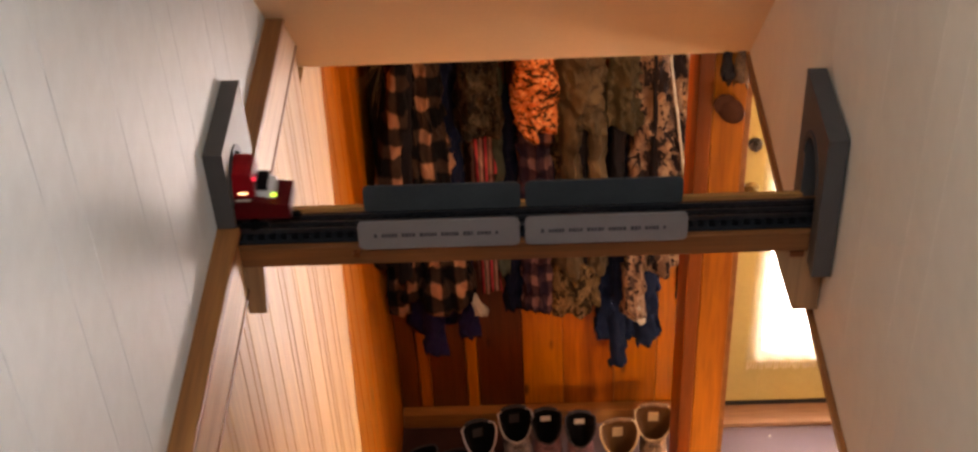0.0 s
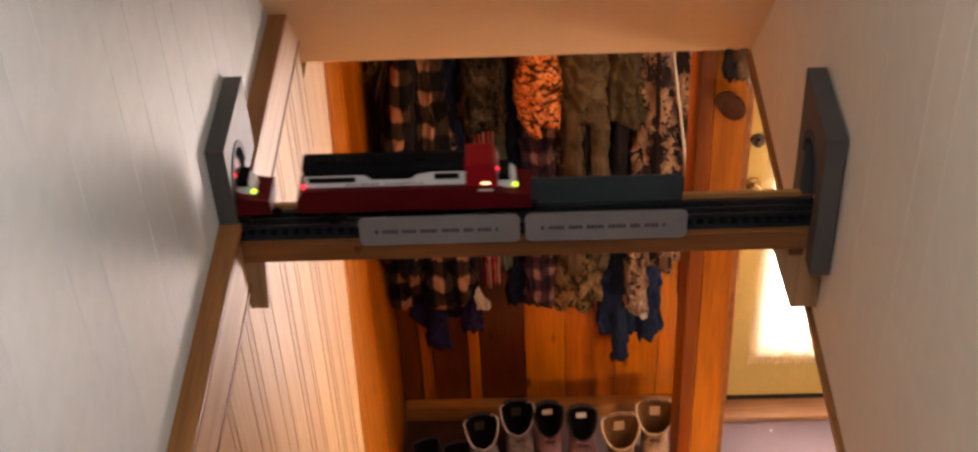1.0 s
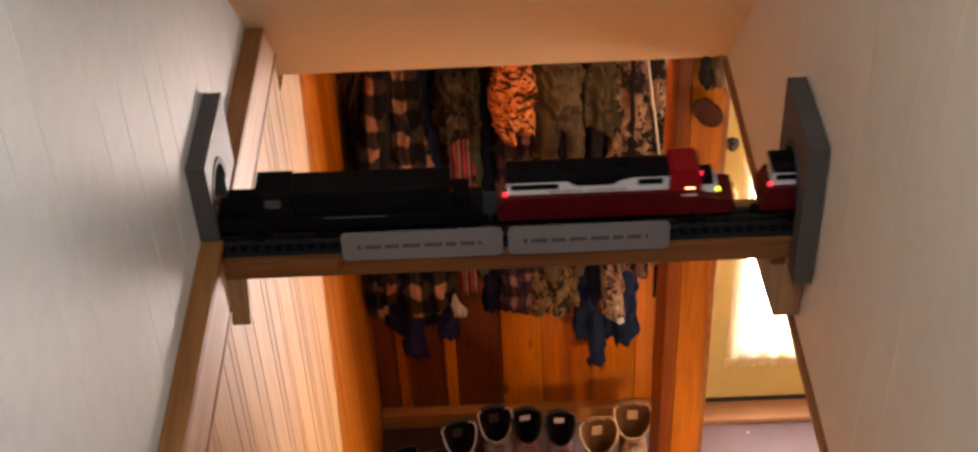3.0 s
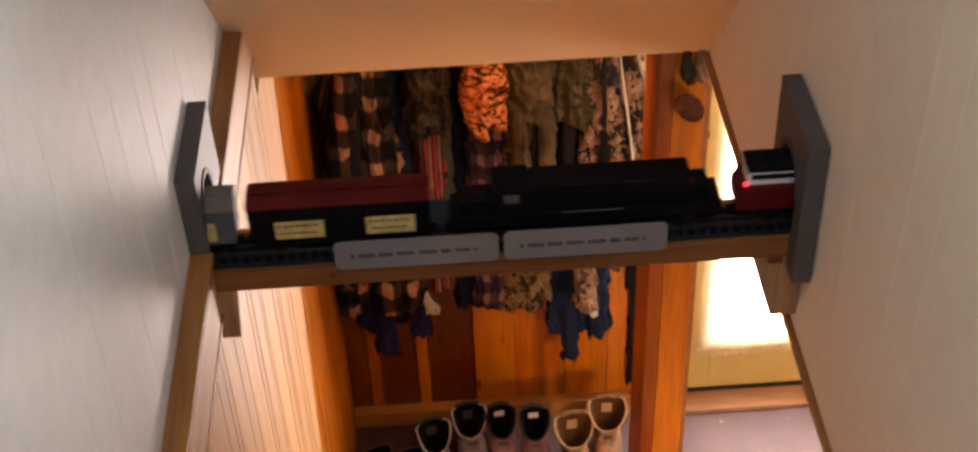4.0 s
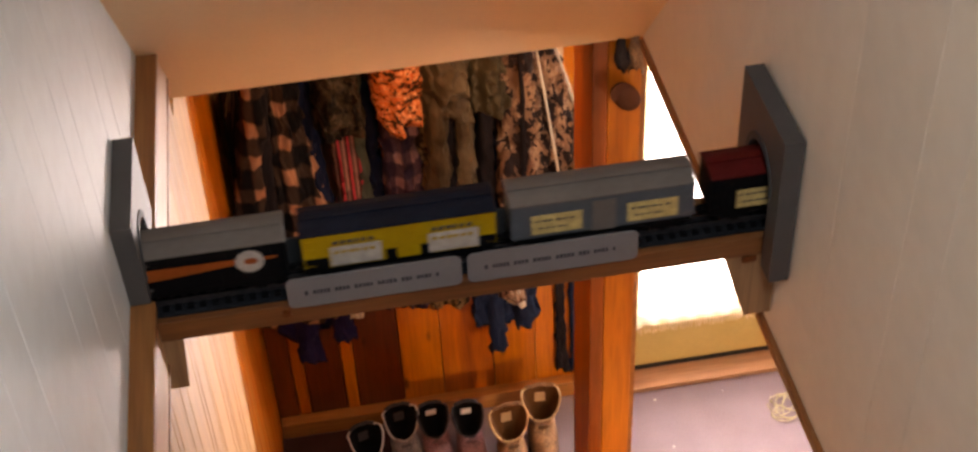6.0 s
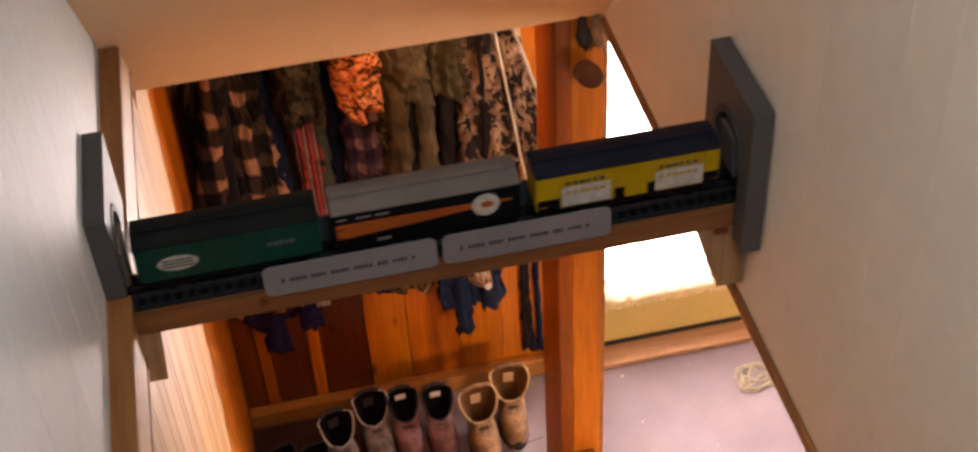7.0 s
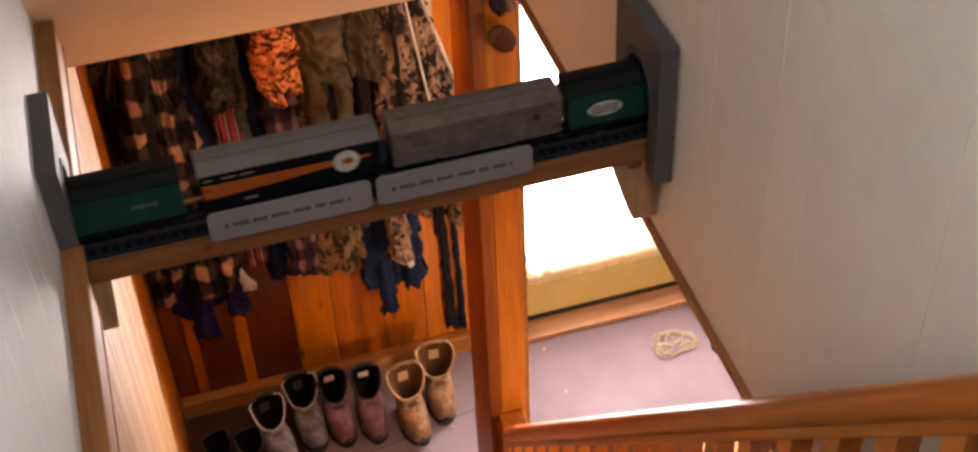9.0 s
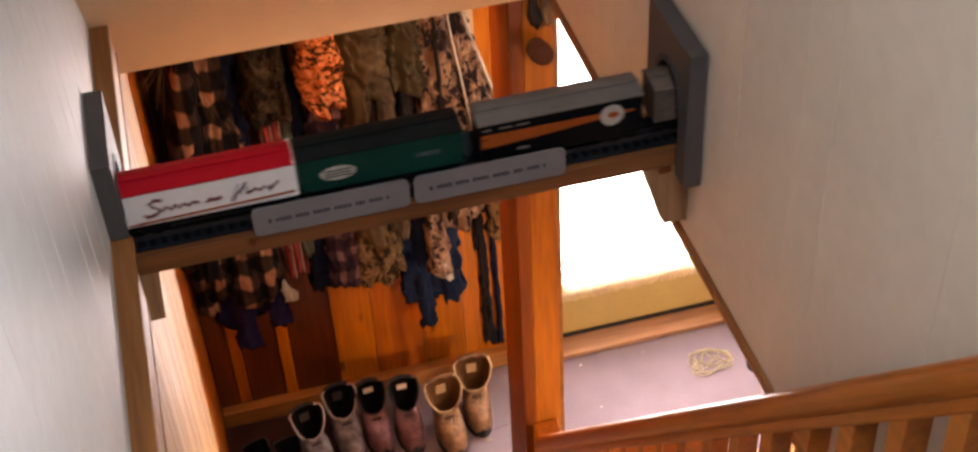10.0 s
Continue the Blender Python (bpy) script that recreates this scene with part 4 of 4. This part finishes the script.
def garment(name, label, cat, mat, cx, cy, w0, w1, d0, d1, ztop, zhem, seed, folds=5, amp=0.10, lean=0.0, more=()):
    e = empty(name, pose(cx, cy, ztop))
    bm = bmesh.new()
    drape(bm, 0, 0, w0, w1, d0, d1, 0, zhem - ztop, folds, amp, seed, lean=lean)
    part("body", bm, mat, e, "", True)
    bm = bmesh.new()
    tube(bm, [(0, 0, 0.02), (0, 0.0, 0.07), (0, 3.36 - cy, 1.995 - ztop)], 0.003, 6)
    part("hanging_loop", bm, BLACK, e)
    for nm, mt, x, y, w, d, za, zb, fo, am, le in more:
        bm = bmesh.new()
        drape(bm, x - cx, y - cy, w * 0.68, w, d * 0.8, d, za - ztop, zb - ztop, fo, am, seed + fo, n=44, rows=30, lean=le)
        part(nm, bm, mt, e, "", True)
    return tagged(e, label, cat, "garments on the peg rail")


G = 3.27
garment("black_coat", "black wool coat hanging in the dark corner", "coat", MAROON, -0.428, G + 0.05, 0.10, 0.14, 0.08, 0.12, 1.88, 0.80, 1,
        more=(("sleeve", BLACKCL, -0.452, 3.25, 0.07, 0.08, 1.86, 0.95, 3, 0.12, -0.01), ("lining", BUFFALO, -0.462, 3.26, 0.080, 0.08, 1.0, 0.72, 3, 0.14, 0)))
# the black front piece paints the dark gap between sleeve and body
garment("flannel_shirt", "brown, peach and black checked flannel shirt", "shirt", BUFFALO, -0.300, G - 0.05, 0.05, 0.25, 0.07, 0.14, 1.92, 0.80, 2, 7, 0.26, -0.01,
        more=(("sleeve", BUFFALO, -0.360, 3.14, 0.092, 0.09, 1.84, 1.05, 3, 0.18, -0.14), ("front", BLACKCL, -0.345, 3.150, 0.050, 0.04, 1.84, 0.95, 2, 0.1, -0.075)))
garment("navy_jersey", "purple navy jersey top hanging below the flannel", "shirt", PURPLE, -0.32, G + 0.05, 0.16, 0.25, 0.07, 0.06, 1.7, 0.585, 3, 4, 0.16,
        more=(("sleeve", PURPLE, -0.345, 3.26, 0.085, 0.05, 1.0, 0.505, 2, 0.16, 0.0), ("tail", PURPLE, -0.225, 3.27, 0.08, 0.05, 1.0, 0.575, 3, 0.12, 0)))
garment("navy_hoodie", "thin dark navy hooded top", "hoodie", NAVY, -0.235, G, 0.06, 0.07, 0.10, 0.12, 1.86, 0.85, 4,
        more=(("glove", WHITEC, -0.190, 3.21, 0.05, 0.04, 0.79, 0.73, 3, 0.16, 0.02),))
garment("camo_jacket", "dark woodland camouflage quilted jacket", "jacket", CAMODK, -0.140, G - 0.07, 0.115, 0.145, 0.12, 0.15, 1.88, 1.545, 5, 5, 0.16)
garment("striped_shirt", "red striped cotton shirt under a camouflage jacket", "shirt", REDSTRIPE, -0.138, G - 0.02, 0.075, 0.072, 0.08, 0.09, 1.7, 0.83, 6, 5, 0.14)
garment("teal_shirt", "faded grey teal cotton shirt", "shirt", TEAL, -0.090, G + 0.0, 0.045, 0.05, 0.08, 0.08, 1.7, 0.9, 7, 4, 0.1)
garment("navy_trousers", "navy work trousers hanging among the coats", "trousers", NAVY, -0.056, G + 0.02, 0.05, 0.075, 0.08, 0.09, 1.6, 0.695, 8, 4, 0.1)
garment("orange_vest", "blaze orange camouflage hunting vest rolled up", "vest", CAMOOR, 0.036, G - 0.09, 0.125, 0.136, 0.12, 0.15, 1.92, 1.570, 9, 5, 0.10)
garment("purple_shirt", "purple checked flannel shirt under an orange vest", "shirt", PURPLAID, 0.032, G - 0.02, 0.11, 0.115, 0.09, 0.10, 1.7, 0.735, 10, 6, 0.14)
# a black strip between the legs stands for the shade in their gap
garment("olive_overalls", "olive canvas hunting overalls with two legs", "overalls", OLIVE, 0.182, G - 0.06, 0.120, 0.155, 0.13, 0.15, 1.90, 1.55, 11, 5, 0.14,
        more=(("leg_gap_shade", BLACKCL, 0.183, 3.185, 0.05, 0.03, 1.54, 0.99, 2, 0.05, 0.004), ("leg", OLIVE, 0.146, 3.175, 0.080, 0.11, 1.60, 0.98, 4, 0.16, -0.010), ("leg", OLIVE, 0.222, 3.180, 0.076, 0.10, 1.60, 0.98, 4, 0.16, 0.012)))
garment("camo_trousers", "tan leaf camouflage trousers with gathered cuffs", "trousers", CAMOTAN, 0.148, G, 0.12, 0.190, 0.10, 0.12, 1.6, 0.71, 12, 7, 0.18)
garment("olive_jacket", "olive green nylon jacket bunched on its peg", "jacket", OLIVE2, 0.315, G - 0.06, 0.10, 0.125, 0.12, 0.13, 1.90, 1.555, 13, 5, 0.18,
        more=(("lining", BLACKCL, 0.295, 3.22, 0.06, 0.08, 1.6, 1.10, 3, 0.1, 0),))
# shade between sleeve and coat is built as a thin black strip
garment("leaf_camo_coat", "long brown leaf camouflage hunting coat", "coat", CAMOBR, 0.390, G - 0.05, 0.09, 0.20, 0.11, 0.13, 1.86, 0.95, 14, 5, 0.16, 0.035,
        more=(("sleeve", CAMOBR, 0.355, 3.175, 0.08, 0.09, 1.35, 0.755, 3, 0.10, 0.0), ("sleeve_gap_shade", BLACKCL, 0.402, 3.160, 0.020, 0.020, 1.84, 0.98, 2, 0.05, 0.006), ("cuff", WHITEC, 0.366, 3.175, 0.055, 0.06, 0.79, 0.730, 3, 0.10, 0.0)))
garment("denim_jacket", "blue denim jacket hanging low behind the camouflage", "jacket", DENIM, 0.342, G + 0.03, 0.15, 0.225, 0.08, 0.07, 1.5, 0.535, 15, 5, 0.16,
        more=(("sleeve", DENIM, 0.312, 3.265, 0.062, 0.05, 1.0, 0.415, 2, 0.14, 0.0), ("sleeve", DENIM, 0.412, 3.265, 0.075, 0.05, 1.0, 0.515, 2, 0.14, 0.0)))
garment("wide_camo_jacket", "wide brown camouflage jacket with pale piping", "jacket", CAMOBR, 0.462, G - 0.01, 0.05, 0.22, 0.09, 0.12, 1.88, 1.18, 16, 5, 0.12, 0.085,
        more=(("sleeve", CAMOTAN, 0.585, 3.23, 0.085, 0.09, 1.30, 0.82, 3, 0.10, 0.005), ("piping", WHITEC, 0.448, 3.165, 0.010, 0.012, 1.80, 1.14, 2, 0.02, 0.085), ("piping", WHITEC, 0.488, 3.225, 0.012, 0.014, 1.84, 1.30, 2, 0.02, 0.145)))
# unidentified dark strips on the boards, shaped as thin tapering pieces
garment("dark_strips", "narrow dark tapering strips against the pine", "scarf", BLACKCL, 0.545, 3.375, 0.010, 0.050, 0.014, 0.024, 1.15, 0.12, 17, 3, 0.1, 0.022,
        more=(("end", NAVY, 0.592, 3.378, 0.028, 0.02, 0.95, 0.10, 2, 0.1, 0.018), ("end", BLACKCL, 0.53, 3.378, 0.022, 0.018, 1.2, 0.62, 2, 0.1, 0.008)))

bm = bmesh.new()
rng = random.Random(33)
for k in range(14):
    a = rng.uniform(-0.95, 0.25)
    l = rng.uniform(0.10, 0.24)
    x, y = -0.425 + rng.uniform(-0.01, 0.01), 3.185 + rng.uniform(-0.02, 0.02)
    tube(bm, [(x, y, 1.83), (x + 0.45 * l * math.sin(a), y - 0.012, 1.83 - 0.42 * l), (x + l * math.sin(a), y - 0.006, 1.83 - l * math.cos(a) * 0.95)], 0.0006, 4)
tagged(part("dry_grass_bunch", bm, STRAW), "wispy bunch of pale dry grass hanging by the coats", "dried grass")
# a pale sheet pinned to the boards behind the coats
tagged(block("paper_sheet", PAPER, 0.470, 0.578, 3.384, 3.3875, 1.36, 2.12), "plain cream paper sheet pinned behind the coats", "paper")

# caps on the post
cap = empty("brown_cap", pose(0.468, 2.168, 2.318, -82, -36, 14))
tagged(cap, "brown felt cap hanging on the pine post", "cap")
bm = bmesh.new()
bmesh.ops.create_uvsphere(bm, u_segments=20, v_segments=12, radius=0.046, matrix=Matrix.Diagonal((0.60, 1.08, 0.40, 1)))
part("crown", bm, BROWNCAP, cap, "", True)
bm = bmesh.new()
prism(bm, [(0.026 * math.cos(a), -0.030 + 0.040 * math.sin(a)) for a in (math.pi + math.pi * k / 10 for k in range(11))], 2, -0.010, -0.006)
part("brim", bm, BROWNCAP, cap)
glv = empty("dark_gloves", pose(0.466, 2.168, 2.432, 0, 0, 0))
tagged(glv, "dark brown work gloves bunched on a peg", "gloves")
for k, (x, z) in enumerate(((-0.012, 0.0), (0.018, -0.012))):
    bm = bmesh.new()
    drape(bm, x, 0, 0.024, 0.032, 0.016, 0.022, 0.03 + z, -0.025 + z, 4, 0.2, 40 + k, n=24, rows=8)
    part("glove", bm, LEATHER_D if k == 0 else LEATHER_T, glv, "", True)


# ---- boots and shoes ----
def boot(name, label, upper, lining, collar, height, tag_mat, flare=1.0, loose=False):
    """A laced boot, toe towards -y; the open shaft gapes, high at the heel and dipping at the laces."""
    e = empty(name)
    N = 32
    low = height < 0.2

    def ring(yc, hl, hw, z, tilt=0.0, k=1.0, dip=0.0, sq=2.0, lift=0.0):
        yc, hl, hw = yc * 1.12, hl * 1.12, hw * 1.2
        out = []
        for i in range(N):
            a = 2 * math.pi * i / N
            ca, sa = math.cos(a), math.sin(a)
            q = (abs(ca) ** sq + abs(sa) ** sq) ** (-1 / sq)
            x, y = hw * q * ca * k, yc + hl * q * sa * k
            drop = dip * max(0.0, -sa) ** 1.1 - 0.45 * dip * ca * ca - lift * max(0.0, sa) ** 5
            wob = 0.0048 * noise.noise((x * 40, y * 40, z * 30 + height * 50))
            out.append((x + wob, y + wob, z - drop + tilt * (y - yc) + 0.5 * wob))
        return out
    H = height
    D = 0.028 if low else 0.064
    f = 1.0 if low else flare
    top = dict(yc=0.027, hl=0.045, hw=0.049 * f, z=0.93 * H, tilt=0.34, dip=D, sq=2.4, lift=0.0 if low else 0.016)
    mid = dict(yc=0.023, hl=0.047, hw=0.041 * (0.6 + 0.4 * f), z=0.74 * H, tilt=0.12, dip=D * 0.55, sq=2.2)
    rings = [ring(-0.026, 0.106, 0.044, 0.022, sq=2.5), ring(-0.026, 0.107, 0.046, 0.040, sq=2.5), ring(-0.026, 0.103, 0.046, 0.066, -0.04, sq=2.4),
             ring(-0.018, 0.090, 0.045, 0.094, -0.12, sq=2.3), ring(0.000, 0.070, 0.044, 0.118, -0.10, sq=2.2), ring(0.016, 0.053, 0.040, 0.60 * H, 0.04, dip=D * 0.2),
             ring(**mid), ring(**top)]
    bm = bmesh.new()
    loft(bm, rings + [ring(k=0.91, **top), ring(0.022, 0.05, 0.040, 0.35 * H, 0.1, 0.9)], True, False)
    part("upper", bm, upper, e, "", True)
    bm = bmesh.new()
    loft(bm, [ring(k=0.905, **top), ring(k=0.87, **mid), ring(0.018, 0.05, 0.040, 0.50 * H, 0.05, 0.82, D * 0.1), ring(0.01, 0.045, 0.036, 0.15 * H, 0.0, 0.7)], False, True)
    part("lining", bm, lining, e, "", True)
    bm = bmesh.new()
    rim = ring(k=0.955, **top)
    tube(bm, rim + [rim[0]], 0.0042, 8)
    part("collar", bm, collar, e, "padded collar edge", True)
    bm = bmesh.new()
    loft(bm, [ring(-0.026, 0.111, 0.047, 0.0), ring(-0.026, 0.112, 0.048, 0.012), ring(-0.026, 0.109, 0.046, 0.028)])
    part("sole", bm, RUBBER, e, "dark rubber sole")
    # the label sewn to the lining of the heel
    bm = bmesh.new()
    yh = 1.12 * (0.027 + 0.045 * 0.87)
    box(bm, -0.020, 0.020, yh - 0.008, yh - 0.003, (0.82 if tag_mat is SNOW else 0.74) * H, 0.93 * H, 0.0015)
    part("heel_label", bm, tag_mat, e, "pale label inside the heel")
    bm = bmesh.new()
    box(bm, -0.020, 0.020, -0.043, -0.034, 0.42 * H, 0.62 * H, 0.003)
    part("tongue", bm, upper, e)
    # rubber rand round the toe
    bm = bmesh.new()
    front = [q for q in ring(-0.026, 0.110, 0.047, 0.03) if q[1] < -0.080]
    va = [bm.verts.new((q[0] * 1.02, q[1] - 0.002, 0.024)) for q in front]
    vb = [bm.verts.new((q[0] * 0.97, q[1] + 0.003, 0.046)) for q in front]
    for k in range(len(front) - 1):
        bm.faces.new((va[k], va[k + 1], vb[k + 1], vb[k]))
    bmesh.ops.solidify(bm, geom=bm.faces[:], thickness=0.003)
    part("toe_cap", bm, PIPING_D, e, "worn dark toe rand", True)
    if not low:
        for sx in (-1, 1):
            bm = bmesh.new()
            tube(bm, [(sx * 0.024, -0.086, 0.080), (sx * 0.027, -0.066, 0.098), (sx * 0.031, -0.050, 0.120), (sx * 0.036, -0.044, 0.56 * H)], 0.0040, 8)
            part("eyelet_stay", bm, upper, e, "", True)
        for j in range(5):
            z = 0.088 + j * (0.54 * H - 0.088) / 4
            yy = -0.092 + j * 0.0115
            bm = bmesh.new()
            tube(bm, [(-0.027, yy + 0.008, z), (0.0, yy - 0.005, z + (0.004 if j % 2 else -0.003)), (0.027, yy + 0.008, z + 0.006)], 0.0020, 6)
            part("lace", bm, upper, e)
    if loose:
        bm = bmesh.new()
        tube(bm, [(0.004, -0.050, 0.56 * H), (-0.004, -0.066, 0.50 * H), (-0.010, -0.092, 0.09), (-0.022, -0.125, 0.045), (-0.020, -0.150, 0.006), (0.015, -0.178, 0.003), (0.030, -0.170, 0.003)], 0.0020, 6)
        part("loose_lace", bm, collar, e, "pale lace hanging untied")
    # padded heel pad that stands a little above the collar
    if not low:
        bm = bmesh.new()
        rim = [Vector(q) for q in ring(k=0.95, **top)]
        tube(bm, [q + Vector((0, 0.002, 0.003)) for q in rim[N // 8:3 * N // 8 + 1]], 0.0075, 8)
        part("heel_pad", bm, PIPING_D if collar is not PIPING_T else upper, e, "padded dark heel lip", True)
    for ch in e.children:
        ch.data.transform(Matrix.Diagonal((0.94, 0.84, 0.96, 1)))
    return tagged(e, label, "boot", "boots under the coats")


def placed(ob, x, y, rz, z=0.0):
    ob.matrix_basis = pose(x, y, z, 0, 0, rz)
    return ob


b1 = placed(boot("grey_boot", "grey nubuck hiking boot with a pale collar", LEATHER_G, LINING_D, PIPING_W, 0.240, PIPING_D, 1.18), -0.196, 3.085, 16)
placed(copy_thing(b1, pose(0, 0, 0)), -0.066, 3.150, 9)
# white on the pink boot's heel label is a glint put into its colour
b2 = placed(boot("pink_boot", "pink-grey hiking boot with charcoal collar and lining", LEATHER_P, LINING_D, PIPING_D, 0.228, SNOW, 1.05), 0.048, 3.145, 6)
placed(copy_thing(b2, pose(0, 0, 0)), 0.170, 3.125, 2)
b3 = placed(boot("tan_boot", "tan leather work boot with a cream collar", LEATHER_T, LINING_T, PIPING_T, 0.250, PIPING_T, 1.32, True), 0.312, 3.062, 6)
placed(copy_thing(b3, pose(0, 0, 0)), 0.440, 3.132, -3)
for x, y, rz in ((-0.40, 3.04, 20), (-0.29, 3.02, 12)):
    s = boot("dark_shoe", "worn dark leather shoe on the mat", LEATHER_D, LINING_D, PIPING_D, 0.16, LINING_D)
    placed(s, x, y, rz, 0.008)
    s["category"] = "shoe"
sn = boot("white_sneaker", "black and white sneaker lying under the wall", PIPING_W, LINING_D, PIPING_W, 0.16, PIPING_W)
placed(sn, 1.60, 3.03, 70)
sn["category"] = "shoe"
bm = bmesh.new()
bmesh.ops.create_uvsphere(bm, u_segments=20, v_segments=10, radius=0.06, matrix=Matrix.Translation((-0.075, 2.86, 0.03)) @ Matrix.Diagonal((1.1, 0.9, 0.5, 1)))
tagged(part("beige_slipper", bm, PIPING_T, None, "", True), "rounded beige slipper toe on the floor", "slipper")

# rope on the linoleum
rng = random.Random(21)
bm = bmesh.new()
for strand in range(7):
    x, y, a = 1.39 + rng.uniform(-0.06, 0.06), 3.12 + rng.uniform(-0.03, 0.03), rng.uniform(0, 6.28)
    turn, pth = rng.uniform(-0.3, 0.3), []
    for k in range(46):
        pth.append((x, y, 0.004 + 0.010 * abs(math.sin(k * 0.33 + strand))))
        turn = 0.9 * turn + rng.uniform(-0.16, 0.16)
        a += turn + 0.5 * math.atan2(math.sin(math.atan2(3.12 - y, 1.39 - x) - a), math.cos(math.atan2(3.12 - y, 1.39 - x) - a)) * (0.55 if math.hypot((x - 1.39) / 1.6, y - 3.12) > 0.055 else 0.0)
        x, y = x + 0.011 * math.cos(a), y + 0.007 * math.sin(a)
    tube(bm, pth, 0.0022, 5)
tagged(part("tangled_rope", bm, ROPE, None, "", True), "loose tangle of straw-coloured rope on the linoleum", "rope")

bm = bmesh.new()
rng = random.Random(5)
for k in range(60):
    a, l = rng.uniform(0, 6.28), rng.uniform(0.02, 0.055)
    tube(bm, [(1.545, 2.70, 0.012), (1.545 + l * math.cos(a), 2.70 + l * math.sin(a), rng.uniform(0.004, 0.035))], 0.0016, 4)
tagged(part("bristle_brush", bm, LEATHER_D), "small dark brown bristle brush on the floor", "brush")

# ---- boards of the walls ----
def plank_mesh(name, w, h, t, mat, axis, cham=0.003):
    """A plank w wide and h high, its chamfered face turned along +axis (x) or -axis (y)."""
    bm = bmesh.new()
    pts = [(0, 0), (w, 0), (w, t - cham), (w - cham, t), (cham, t), (0, t - cham)]
    lo = [bm.verts.new((p[1], p[0], 0)) for p in pts]
    hi = [bm.verts.new((p[1], p[0], h)) for p in pts]
    bm.faces.new(lo)
    bm.faces.new(hi)
    for i in range(6):
        bm.faces.new((lo[i], lo[(i + 1) % 6], hi[(i + 1) % 6], hi[i]))
    bmesh.ops.recalc_face_normals(bm, faces=bm.faces)
    me = bpy.data.meshes.new(name)
    bm.to_mesh(me)
    bm.free()
    me.materials.append(mat)
    return me


def wall_planks(name, parent, mat, edges, x, turn, z0, z1, t, cham, gap=0.0012):
    """Planks between the given edges along y, on the wall plane x; turn is +1 or -1 for the way they face."""
    cache = {}
    for a, b in zip(edges, edges[1:]):
        spans = [(a, b, z0, z1)]
        if a < HY1 and b > HY0 and z1 > HZ0 and z0 < HZ1:
            spans = [(a, b, max(z0, HZ1), z1), (a, b, z0, min(z1, HZ0)), (a, min(b, HY0), max(z0, HZ0), min(z1, HZ1)), (max(a, HY1), b, max(z0, HZ0), min(z1, HZ1))]
        for p, q, u, v in spans:
            if q - p < 0.004 or v - u < 0.004:
                continue
            key = (round(q - p, 4), round(v - u, 4))
            if key not in cache:
                cache[key] = plank_mesh(name, key[0] - gap, key[1], t, mat, 0, cham)
            o = new(name, cache[key])
            o.parent = parent
            o.matrix_basis = pose(x, p, u) if turn > 0 else pose(x, q, u, 0, 0, 180)


def run(a, b, widths):
    out, i = [a], 0
    while out[-1] < b - 0.02:
        out.append(min(b, out[-1] + widths[i % len(widths)]))
        i += 1
    return out


wall_planks("panel", wall_left, WHITE, run(-0.93, 2.3, (0.10, 0.195, 0.10, 0.13, 0.085, 0.195)), LX - 0.008, 1, 2.736, TOP - 0.002, 0.008, 0.0006, 0.0018)
wall_planks("panel", wall_right, WARMLIT, run(-0.965, SY, (0.10, 0.20, 0.30, 0.10, 0.20, 0.30)), RX + 0.008, -1, 2.469, TOP - 0.002, 0.008, 0.0004, 0.0010)
wall_planks("bead_board", wall_stair, BEAD, run(-0.489, BY, (0.118, 0.041, 0.086, 0.027, 0.124, 0.058, 0.034, 0.098, 0.066)), BX - 0.012, 1, 0.0, 2.718, 0.012, 0.0026, 0.0010)
wall_planks("pine_board", wall_coats, PINE_GOLD, run(BY, 3.404, (0.14, 0.09, 0.18, 0.11)), -0.526, 1, 0.0, SZ - 0.002, 0.014, 0.005)
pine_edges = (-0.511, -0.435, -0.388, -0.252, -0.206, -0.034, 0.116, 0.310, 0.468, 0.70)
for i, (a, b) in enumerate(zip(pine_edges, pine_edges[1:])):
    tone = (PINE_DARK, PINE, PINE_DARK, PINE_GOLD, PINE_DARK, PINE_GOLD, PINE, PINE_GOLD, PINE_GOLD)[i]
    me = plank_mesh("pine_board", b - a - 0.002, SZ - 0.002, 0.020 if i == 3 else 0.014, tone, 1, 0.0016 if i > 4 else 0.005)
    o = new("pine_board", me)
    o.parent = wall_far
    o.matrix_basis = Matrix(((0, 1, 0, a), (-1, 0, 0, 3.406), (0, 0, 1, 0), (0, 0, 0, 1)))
bm = bmesh.new()
prism(bm, [(BY + 0.001, 0.0), (BY + 0.001, SZ - 0.004), (2.410, SZ - 0.004), (2.205, 1.30), (2.13, 0.60), (2.12, 0.0)], 0, -0.510, BX)
part("end_board", bm, BEAD, wall_stair, "raked pale end board")
structure(block("baseboard", PINE_BASE, -0.509, 0.698, 3.345, 3.390, 0.0, 0.075, bev=0.004), "pale pine baseboard along the coat wall", "baseboard")


def motions():
    """The train rolls steadily along its shelf."""
    for thing, x in TRAIN:
        walk(thing, [(t, pose(x + SPEED * t, TY, RZ)) for t in (0, 2.5, 5, 7.5, 10)])


motions()
